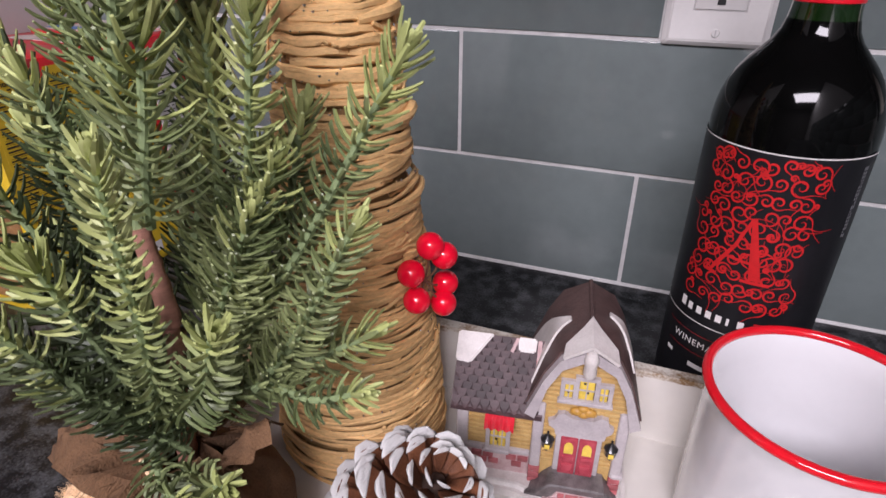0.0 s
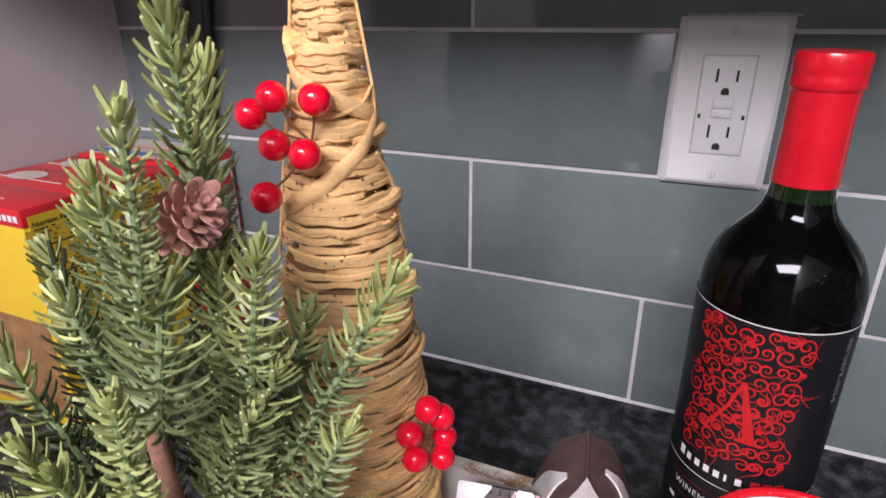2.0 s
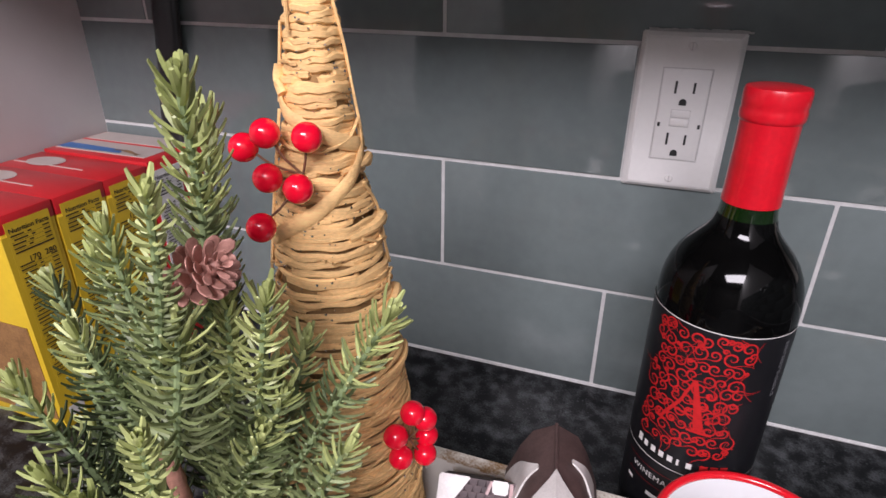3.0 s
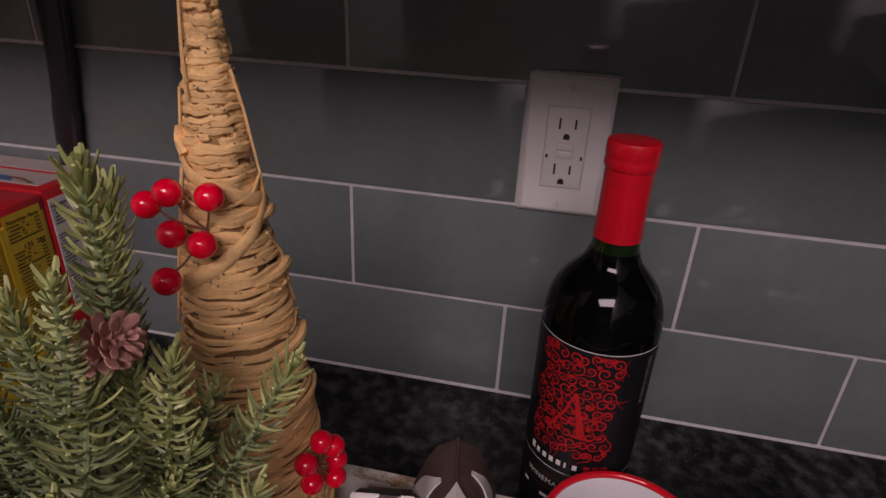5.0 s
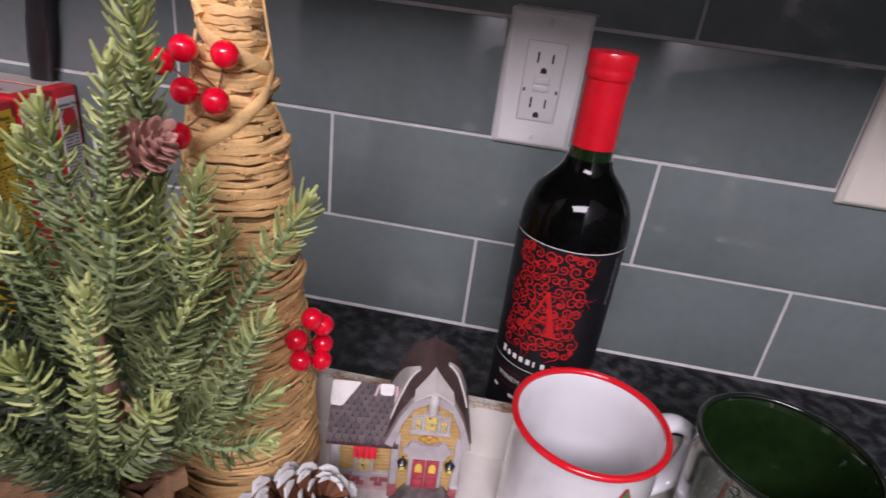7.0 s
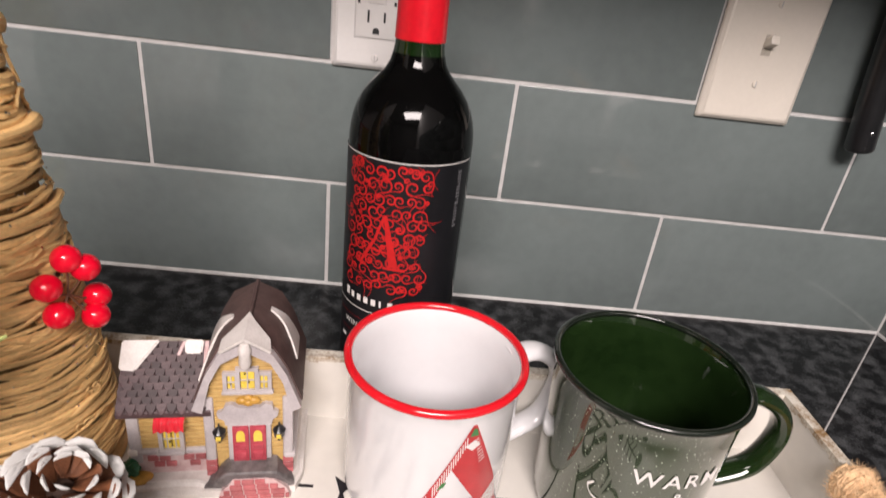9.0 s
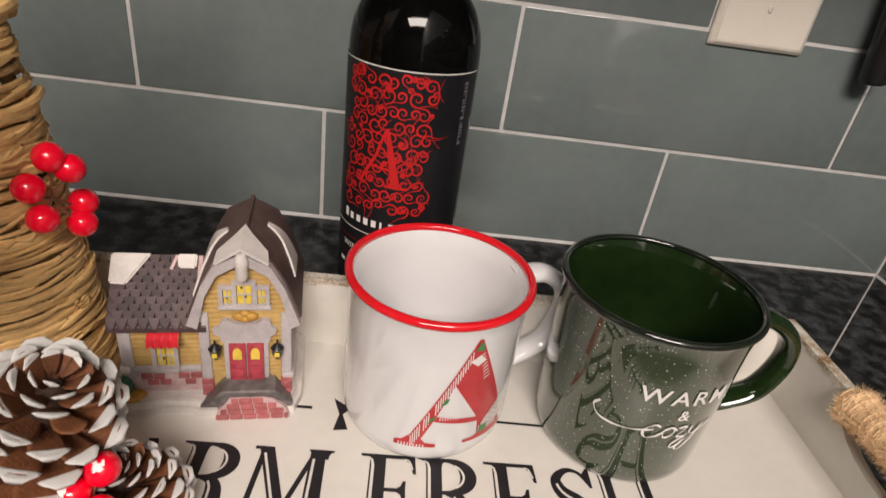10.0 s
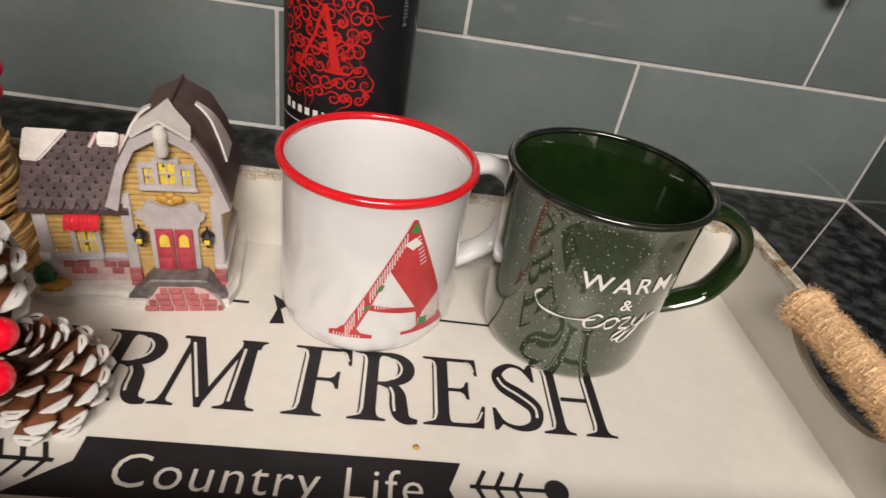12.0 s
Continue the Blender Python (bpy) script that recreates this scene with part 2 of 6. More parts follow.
# Needle green darkened, painting shade onto the left and inner branches.
M_NEEDLE_SHADE = mat("shaded_fir_needle", (0.036, 0.054, 0.023), 0.42, colour2=(0.105, 0.135, 0.058), scale=28, island=0.4, fine=False)
M_NEEDLET = mat("young_fir_needle", (0.30, 0.345, 0.108), 0.42, colour2=(0.46, 0.500, 0.20), scale=30, island=0.22, fine=False)
M_STEM = mat("fir_stem", (0.20, 0.26, 0.12), 0.6, var=0.25)
M_TRUNK = mat("wrapped_trunk", (0.42, 0.20, 0.14), 0.6, var=0.2, scale=100, bump=0.6, bscale=800, stretch=(1, 1, 8))
M_BURLAP = mat("burlap", (0.150, 0.080, 0.038), 0.9, var=0.3, scale=120, bump=0.9, bscale=900)
M_SCALE = mat("pinecone_scale", (0.075, 0.026, 0.011), 0.55, colour2=(0.20, 0.075, 0.033), scale=2.2, obj=0.25, bump=0.5, bscale=12)
M_SNOW = mat("white_frosting", (0.80, 0.79, 0.77), 0.6, var=0.06, scale=200, bump=0.6, bscale=300)
M_PINK = mat("dusty_pinecone", (0.34, 0.155, 0.12), 0.6, colour2=(0.54, 0.28, 0.225), scale=2.5, obj=0.15)
M_CONECORE = mat("pinecone_core", (0.03, 0.012, 0.006), 0.8, var=0.3)
M_ROOF = mat("brown_roof_glaze", (0.090, 0.055, 0.050), 0.55, var=0.25, scale=120, bump=0.2)
M_SHINGLE = mat("slate_shingle_glaze", (0.042, 0.026, 0.028), 0.50, colour2=(0.090, 0.056, 0.058), scale=200, obj=0.4, spec=0.3)
M_SIDING = mat("ochre_siding", (0.44, 0.27, 0.09), 0.42, colour2=(0.60, 0.41, 0.16), scale=130, bump=0.2, bscale=600)
M_TRIMG = mat("lilac_grey_trim", (0.39, 0.35, 0.36), 0.36, colour2=(0.53, 0.49, 0.49), scale=90, bump=0.12, bscale=400)
M_CERWHITE = mat("ceramic_snow", (0.58, 0.54, 0.51), 0.38, colour2=(0.74, 0.70, 0.67), scale=90)
M_CERBRICK = mat("ceramic_brick", (0.34, 0.085, 0.09), 0.42, colour2=(0.47, 0.15, 0.155), scale=220, obj=0.18, bump=0.3, bscale=900)
M_CERPINK = mat("pale_brick", (0.50, 0.30, 0.30), 0.45, colour2=(0.66, 0.53, 0.52), scale=200)
M_CERRED = mat("ceramic_red", (0.70, 0.03, 0.045), 0.2, var=0.12, coat=0.7)
M_DOORRED = mat("ceramic_door_red", (0.32, 0.03, 0.05), 0.35, colour2=(0.48, 0.08, 0.10), scale=250)
M_STONE = mat("ceramic_grey_step", (0.075, 0.065, 0.065), 0.42, colour2=(0.20, 0.18, 0.18), bump=0.3, scale=200)
M_YELLOW = mat("window_yellow", (0.75, 0.55, 0.08), 0.4, var=0.15, scale=300)
M_CERGREEN = mat("ceramic_bush", (0.02, 0.11, 0.05), 0.4, var=0.3, scale=300, bump=0.6, bscale=900)
M_GOLD = mat("ochre_ornament", (0.50, 0.27, 0.05), 0.4, var=0.2, scale=300)
M_BOXRED = mat("red_carton", (0.55, 0.018, 0.022), 0.35, var=0.06, scale=20, coat=0.2)
M_BOXYEL = mat("yellow_carton", (0.68, 0.46, 0.02), 0.4, var=0.05, scale=20, coat=0.15)
M_BOXWHITE = mat("white_carton", (0.72, 0.69, 0.67), 0.4, var=0.03)
M_BOXPALE = mat("cream_carton_print", (0.52, 0.44, 0.40), 0.4, var=0.06, scale=30)
M_BOXBLUE = mat("blue_carton", (0.05, 0.16, 0.42), 0.4, var=0.05)
M_BOXBROWN = mat("baked_picture", (0.16, 0.075, 0.025), 0.4, colour2=(0.36, 0.19, 0.07), scale=60)
M_BOXINK = mat("carton_black_ink", (0.03, 0.025, 0.02), 0.5, var=0.1)
# ---- the room ----
TOP = 0.475
H, W = 0.1046, 0.3078
LEFT, RIGHT = -0.549, 0.5645


def wall(name, x0, x1, y0, y1, z0, z1, material, label, category="wall"):
    return tagged(part(name, boxed(x0, x1, y0, y1, z0, z1), material, smooth=False), label, category, kind="structure")


wall_north = wall("wall_north", LEFT, RIGHT + 0.0008, 0.0012, 0.12, -0.91, 1.53, M_GROUT, "pale grey grouted wall behind the tiled backsplash")
wall_east = wall("wall_east", RIGHT + 0.0012, RIGHT + 0.12, -3.2, 0.12, -0.91, 1.53, M_GROUT, "pale grey grouted side wall meeting the backsplash corner")
wall_west = wall("wall_west", LEFT - 0.12, LEFT, -0.75, 0.12, -0.91, 1.53, M_WALL, "plain light grey painted side wall")
# Unseen room shell, its paint darkened to keep the bottle's reflections black.
wall("wall_far_west", LEFT - 1.6, LEFT - 1.48, -3.2, -0.75, -0.91, 1.53, M_ROOM, "unseen room wall darkened to stand for dim light")
wall("wall_return", LEFT - 1.6, LEFT - 0.12, -0.75, -0.63, -0.91, 1.53, M_ROOM, "unseen room wall darkened to stand for dim light")
wall("wall_south", LEFT - 1.6, RIGHT + 0.12, -3.32, -3.2, -0.91, 1.53, M_ROOM, "unseen room wall darkened to stand for dim light")
wall("floor", LEFT - 1.6, RIGHT + 0.12, -3.32, 0.12, -1.0, -0.91, M_FLOOR, "brown wooden kitchen floor", "floor")
wall("ceiling", LEFT - 1.6, RIGHT + 0.12, -3.32, 0.12, 1.53, 1.6, M_CEIL, "unseen ceiling darkened to stand for dim light", "ceiling")
wall("wall_base", LEFT, RIGHT - 0.0052, -0.60, -0.0052, -0.91, -0.031, M_CABINET, "plain grey base carrying the worktop", "base")
wall("upper_cabinet_base", LEFT, RIGHT - 0.0052, -0.330, -0.0075, TOP, 1.2, M_CABINET, "plain painted underside of the wall cupboards", "base")

# worktop in two slabs that meet at a mitre
bm = bmesh.new()
poly(bm, [(LEFT, -0.64), (-0.0755, -0.64), (RIGHT - 0.0006, -0.0006), (RIGHT - 0.0006, 0), (LEFT, 0)])
top = bmesh.ops.extrude_face_region(bm, geom=bm.faces[:])
bmesh.ops.translate(bm, vec=(0, 0, -0.03), verts=[v for v in top["geom"] if isinstance(v, bmesh.types.BMVert)])
bmesh.ops.recalc_face_normals(bm, faces=bm.faces)
tagged(part("worktop", bm, M_GRANITE, smooth=False), "polished black speckled granite worktop along the backsplash", "worktop", kind="structure")
bm = bmesh.new()
poly(bm, [(-0.0745, -0.64), (-0.0745, -2.0), (RIGHT, -2.0), (RIGHT, -0.0012)])
top = bmesh.ops.extrude_face_region(bm, geom=bm.faces[:])
bmesh.ops.translate(bm, vec=(0, 0, -0.03), verts=[v for v in top["geom"] if isinstance(v, bmesh.types.BMVert)])
bmesh.ops.recalc_face_normals(bm, faces=bm.faces)
tagged(part("worktop_return", bm, M_GRANITE, smooth=False), "polished black speckled granite worktop along the side wall", "worktop", kind="structure")
seam = thing("worktop_seam", (0.4, -0.16, 0.0), "thin grey filled mitre joint in the granite worktop", "joint", kind="structure")
bm = bmesh.new()
tube(bm, [(-0.0745, -0.640, -0.0006), (RIGHT - 0.001, -0.001, -0.0004)], 0.0008, 6)
part("filler", bm, M_LINE, seam)
caulk = thing("trim_sealant", (0, 0, 0), "white sealant bead where tiles meet the worktop", "sealant", kind="structure")
bm = bmesh.new()
tube(bm, [(LEFT, 0.0012, 0.0008), (RIGHT, 0.0012, 0.0008)], 0.0024, 8)
tube(bm, [(RIGHT + 0.0012, 0.001, 0.0008), (RIGHT + 0.0012, -2.0, 0.0008)], 0.0024, 8)
tube(bm, [(RIGHT + 0.0010, 0.0010, 0.0008), (RIGHT + 0.0010, 0.0010, TOP)], 0.0024, 8)
part("bead", bm, M_GROUT, caulk)

# ---- outlet and switch plates ----


def plate(thing_ob, x0, x1, z0, z1, material, thick=0.0065):
    bm = bmesh.new()
    y = 0.0
    ins = 0.004
    back = [bm.verts.new(p) for p in ((x0, y, z0), (x1, y, z0), (x1, y, z1), (x0, y, z1))]
    mid = [bm.verts.new(p) for p in ((x0, y - thick * 0.45, z0), (x1, y - thick * 0.45, z0), (x1, y - thick * 0.45, z1), (x0, y - thick * 0.45, z1))]
    front = [bm.verts.new(p) for p in ((x0 + ins, y - thick, z0 + ins), (x1 - ins, y - thick, z0 + ins), (x1 - ins, y - thick, z1 - ins), (x0 + ins, y - thick, z1 - ins))]
    for a, b in ((back, mid), (mid, front)):
        for k in range(4):
            bm.faces.new((a[k], a[(k + 1) % 4], b[(k + 1) % 4], b[k]))
    bm.faces.new(front)
    bm.faces.new(back[::-1])
    bmesh.ops.recalc_face_normals(bm, faces=bm.faces)
    bmesh.ops.bevel(bm, geom=[e for e in bm.edges], offset=0.0009, segments=2, affect="EDGES")
    return part("plate", bm, material, thing_ob)


def screw(parent, x, y, z, material):
    bm = bmesh.new()
    bmesh.ops.create_cone(bm, cap_ends=True, segments=16, radius1=0.0030, radius2=0.0024, depth=0.0012, matrix=Matrix.Translation((x, y, z)) @ Matrix.Rotation(radians(90), 4, "X"))
    s = part("screw", bm, material, parent)
    part("screw_slot", boxed(x - 0.0004, x + 0.0004, y - 0.0010, y - 0.0004, z - 0.0024, z + 0.0024), M_LINE, s)


outlet = thing("wall_outlet", (0.035, 0.0, 0.265), "white double wall outlet with reset buttons on the tiles", "outlet")
p = plate(outlet, 0.0, 0.0700, 0.207, 0.3235, M_PLASTIC)
FACE = -0.0065
part("device", boxed(0.0185, 0.0515, FACE - 0.0012, FACE + 0.002, 0.2315, 0.2985, 0.0012), M_PLASTIC, outlet)
bm = bmesh.new()
for a in ((0.0180, 0.0520, 0.2985, 0.2992), (0.0180, 0.0520, 0.2308, 0.2315), (0.0178, 0.0185, 0.2308, 0.2992), (0.0515, 0.0522, 0.2308, 0.2992)):
    box(bm, a[0], a[1], FACE - 0.0002, FACE + 0.001, a[2], a[3])
part("device_gap", bm, M_LINE, outlet)
for cz in (0.2825, 0.2445):
    for dx, hh in ((-0.0063, 0.0045), (0.0063, 0.0038)):
        part("blade_slot", boxed(0.035 + dx - 0.0008, 0.035 + dx + 0.0008, FACE - 0.0015, FACE - 0.0005, cz + 0.003 - hh, cz + 0.003 + hh), M_SLOT, outlet)
    bm = bmesh.new()
    pts = [(0.0026 * math.cos(radians(a)), 0.0026 * math.sin(radians(a))) for a in range(0, 181, 20)] + [(-0.0026, -0.0022), (0.0026, -0.0022)]
    poly(bm, pts)
    lay(bm, Matrix.Translation((0.035, FACE - 0.0015, cz - 0.0075)) @ Matrix.Rotation(radians(90), 4, "X"))
    part("earth_slot", bm, M_SLOT, outlet)
for cz in (0.2665, 0.2600):
    b1 = part("reset_button", boxed(0.0285, 0.0415, FACE - 0.0022, FACE - 0.0008, cz - 0.0027, cz + 0.0027, 0.0006), M_PLASTIC, outlet)
    part("button_edge", boxed(0.0282, 0.0418, FACE - 0.0014, FACE - 0.0011, cz - 0.0030, cz + 0.0030), M_LINE, b1)
for dx in (-0.0140, 0.0140):
    part("indicator", boxed(0.035 + dx - 0.0009, 0.035 + dx + 0.0009, FACE - 0.0016, FACE - 0.0006, 0.2565, 0.2595), M_SLOT, outlet)
screw(outlet, 0.035, FACE - 0.0004, 0.3140, M_PLASTIC)
screw(outlet, 0.035, FACE - 0.0004, 0.2165, M_PLASTIC)
bm = bmesh.new()
for k in range(26):
    x = 0.004 + k * 0.0026
    box(bm, x, x + 0.0036, -0.0030, -0.0002, 0.3232, 0.3243 + 0.0012 * random.random())
tagged(part("paint_crumb", bm, M_GROUT, outlet), kind="stuff")

switch = thing("light_switch", (0.348, 0.0, 0.26), "cream toggle light switch plate on the tiles", "switch")
plate(switch, 0.3075, 0.3885, 0.1990, 0.3215, M_ALMOND)
part("toggle_well", boxed(0.3437, 0.3513, FACE - 0.0003, FACE + 0.001, 0.2530, 0.2690), mat("almond_shadow_gap", (0.5, 0.45, 0.38), 0.5), switch)
bm = bmesh.new()
box(bm, 0.3440, 0.3510, -0.012, 0.0, -0.0035, 0.0035, 0.001)
lay(bm, Matrix.Translation((0, FACE + 0.002, 0.2615)) @ Matrix.Rotation(radians(-22), 4, "X"))
part("toggle", bm, M_ALMOND, switch)
screw(switch, 0.3477, FACE - 0.0004, 0.2915, M_ALMOND)
screw(switch, 0.3477, FACE - 0.0004, 0.2305, M_ALMOND)

# ---- black handles that hang by the wall ----
utensil = thing("hanging_utensil", (0.447, -0.0185, 0.19), "black plastic utensil handle hanging against the tiles", "utensil")
bm = bmesh.new()
tube(bm, spline([(0.4480, -0.0185, 0.1870), (0.4475, -0.0185, 0.1905), (0.4455, -0.0185, 0.205), (0.4395, -0.0185, 0.26), (0.4330, -0.0185, 0.36), (0.4270, -0.0185, TOP + 0.002)], 5), [0.004, 0.0072, 0.0090, 0.0100, 0.0106] + [0.0112] * 21, 14, up=Vector((0, 1, 0)))
part("handle", bm, M_BLACKPL, utensil)
bm = bmesh.new()
bmesh.ops.create_uvsphere(bm, u_segments=12, v_segments=8, radius=0.0022, matrix=Matrix.Translation((0.4450, -0.0278, 0.205)))
part("rivet", bm, M_STEEL, utensil)
strap = thing("hanging_strap", (-0.45, -0.014, 0.2), "black cord strap hanging down the tiled wall", "strap")
bm = bmesh.new()
tube(bm, spline([(-0.4790, -0.0085, 0.0), (-0.4620, -0.0085, 0.10), (-0.4470, -0.0085, 0.20), (-0.4370, -0.0085, 0.262), (-0.4290, -0.0085, 0.32), (-0.4180, -0.0085, TOP + 0.002)], 8), [0.0100 + 0.00018 * k + (0.0016 if 17 < k < 24 else 0.0) for k in range(41)], 12, flat=0.36, up=Vector((1, 0, 0)))
part("webbing", bm, M_BLACKPL, strap)

# ---- the tray ----
FL = 0.006
TX0, TX1, TY0, TY1 = -0.203, 0.345, -0.412, -0.1805
TH = 0.0065
tray = thing("serving_tray", (0.07, -0.298, 0.0), "distressed white wooden serving tray with black farmhouse lettering", "tray")
part("tray_base", boxed(TX0 + TH, TX1 - TH, TY0 + TH, TY1 - TH, 0.0005, FL), M_TRAY, tray, smooth=False)


def side_board(bm, length, notch):
    """Outline of a tray side standing in the xz plane, centred on x = 0; notch: a round cut-out open at the top."""
    h = length / 2
    pts = [(-h, 0.0005), (h, 0.0005), (h, 0.054), (h - 0.012, 0.0555)]
    if notch:
        for k in range(13):
            a = math.pi * k / 12
            pts.append((0.046 * math.cos(a), 0.056 - 0.030 * math.sin(a) ** 0.7 if 0 < k < 12 else 0.056))
    pts += [(-h + 0.012, 0.0555), (-h, 0.054)]
    poly(bm, pts)
    return pts


def tray_side(length, notch, m, names=("side_board", "worn_edge")):
    bm = bmesh.new()
    pts = side_board(bm, length, notch)
    ex = bmesh.ops.extrude_face_region(bm, geom=bm.faces[:])
    bmesh.ops.translate(bm, vec=(0, 0, TH), verts=[v for v in ex["geom"] if isinstance(v, bmesh.types.BMVert)])
    bmesh.ops.recalc_face_normals(bm, faces=bm.faces)
    lay(bm, m)
    b = part(names[0], bm, M_TRAY, tray, smooth=False)
    # chipped bare wood along the upper edge, in short uneven pieces
    bm = bmesh.new()
    step = 0.006
    x = -length / 2
    while x < length / 2 - 1e-6:
        x1 = min(length / 2, x + step)
        if not (notch and abs((x + x1) / 2) < 0.046):
            d0, d1 = 0.0012 + 0.0022 * random.random() ** 2, 0.0008
            box(bm, x, x1, 0.0545 - d0, 0.0562, -0.0004, TH + 0.0004)
        x = x1
    lay(bm, m)
    tagged(part(names[1], bm, M_RIM, b, "bare brown wood showing through the paint"), kind="stuff")


UPX = Matrix.Rotation(radians(90), 4, "X")
tray_side(TX1 - TX0 - 2 * TH - 0.0004, False, Matrix.Translation(((TX0 + TX1) / 2, TY1, 0)) @ UPX)
tray_side(TX1 - TX0 - 2 * TH - 0.0004, False, Matrix.Translation(((TX0 + TX1) / 2, TY0 + TH, 0)) @ UPX)
UPY = Matrix.Rotation(radians(90), 4, "Z") @ UPX
tray_side(TY1 - TY0, True, Matrix.Translation((TX1 - TH, (TY0 + TY1) / 2, 0)) @ UPY)
tray_side(TY1 - TY0, True, Matrix.Translation((TX0, (TY0 + TY1) / 2, 0)) @ UPY)


def rope_handle(x):
    cy = (TY0 + TY1) / 2 - 0.014

    def axis(t):
        return Vector((x, cy + 0.060 - 0.120 * t, 0.0492 + 0.002 * math.sin(math.pi * t)))

    def thick(t):
        e = min(t, 1 - t) * 0.120
        return 0.0092 + (0.0024 * math.exp(-((e - 0.006) / 0.006) ** 2)) - (0.0035 if e < 0.0015 else 0.0) + 0.0003 * math.sin(37 * t)

    bm = bmesh.new()
    tube(bm, [axis(k / 60) for k in range(61)], [thick(k / 60) + 0.0003 for k in range(61)], 16)
    rope = part("rope_handle", bm, M_ROPE, tray, "hairy orange jute cord handle wound in yarn")
    # yarns wound round the cord
    for s in range(3):
        bm = bmesh.new()
        pts, rad = [], []
        turns = 20
        for k in range(turns * 14 + 1):
            t = k / (turns * 14)
            a = TAU * (t * turns + s / 3) + 0.25 * math.sin(9 * t * TAU + s)
            r = thick(t) - 0.0003 + 0.0002 * math.sin(k * 1.7 + s)
            c = axis(t)
            pts.append((c.x + r * math.cos(a), c.y + 0.0012 * math.sin(a + s), c.z + r * math.sin(a)))
            rad.append(0.00095 + 0.0003 * random.random())
        tube(bm, pts, rad, 6)
        part("yarn", bm, M_ROPE, rope)
    bm = bmesh.new()
    for _ in range(5000):
        t = random.random()
        a = random.random() * TAU
        d = Vector((math.cos(a), random.uniform(-0.9, 0.9), math.sin(a)))
        p0 = axis(t) + Vector((math.cos(a), 0, math.sin(a))) * (thick(t) + 0.0006)
        ln = random.uniform(0.0012, 0.0040)
        bend = Vector((random.uniform(-1, 1), random.uniform(-1, 1), random.uniform(-1, 1))) * 0.0016
        tube(bm, [p0, p0 + d * ln * 0.5 + bend, p0 + d * ln], [0.00010, 0.00008, 0.00003], 3, cap=False)
    tagged(part("rope_fibre", bm, M_ROPE, rope), kind="stuff")


rope_handle(TX1 - TH / 2)
rope_handle(TX0 + TH / 2)

# lettering of the tray: strokes in a box one unit high
SER = 0.046


def serif(bm, x, y, w, core=0.16):
    """A bracketed serif: a thin foot that curves up into a stroke as wide as core."""
    side = [(w / 2, 0.0), (w / 2, SER * 0.6), (core / 2 + (w - core) * 0.18, SER), (core / 2 + (w - core) * 0.05, SER * 1.7), (core / 2, SER * 3.0)]
    pts = [(x - u, v) for u, v in reversed(side)] + [(x + u, v) for u, v in side]
    poly(bm, [(u, v) if y < 0.5 else (u, 1 - v) for u, v in pts])


def stem(bm, inl, x0, x1, foot=True, head=True):
    x1 -= 0.035
    poly(bm, [(x0, 0.02), (x1, 0.02), (x1, 0.98), (x0, 0.98)])
    for on, y in ((foot, 0), (head, 1)):
        if on:
            serif(bm, (x0 + x1) / 2, y, x1 - x0 + 0.22, x1 - x0)
    ribbon(inl, [(x0 - 0.030, 0.052), (x0 + 0.020, 0.085), (x0 + 0.036, 0.16), (x0 + 0.036, 0.84), (x0 + 0.020, 0.915), (x0 - 0.025, 0.948)], [0.018, 0.026, 0.034, 0.034, 0.026, 0.018])


def smooth(ctrl, n=6):
    return [(q.x, q.y) for q in spline([(u, v, 0) for u, v in ctrl], n)]


def arc(cx, cy, rx, ry, a0, a1, n=18):
    return [(cx + rx * math.cos(radians(a0 + (a1 - a0) * k / n)), cy + ry * math.sin(radians(a0 + (a1 - a0) * k / n))) for k in range(n + 1)]


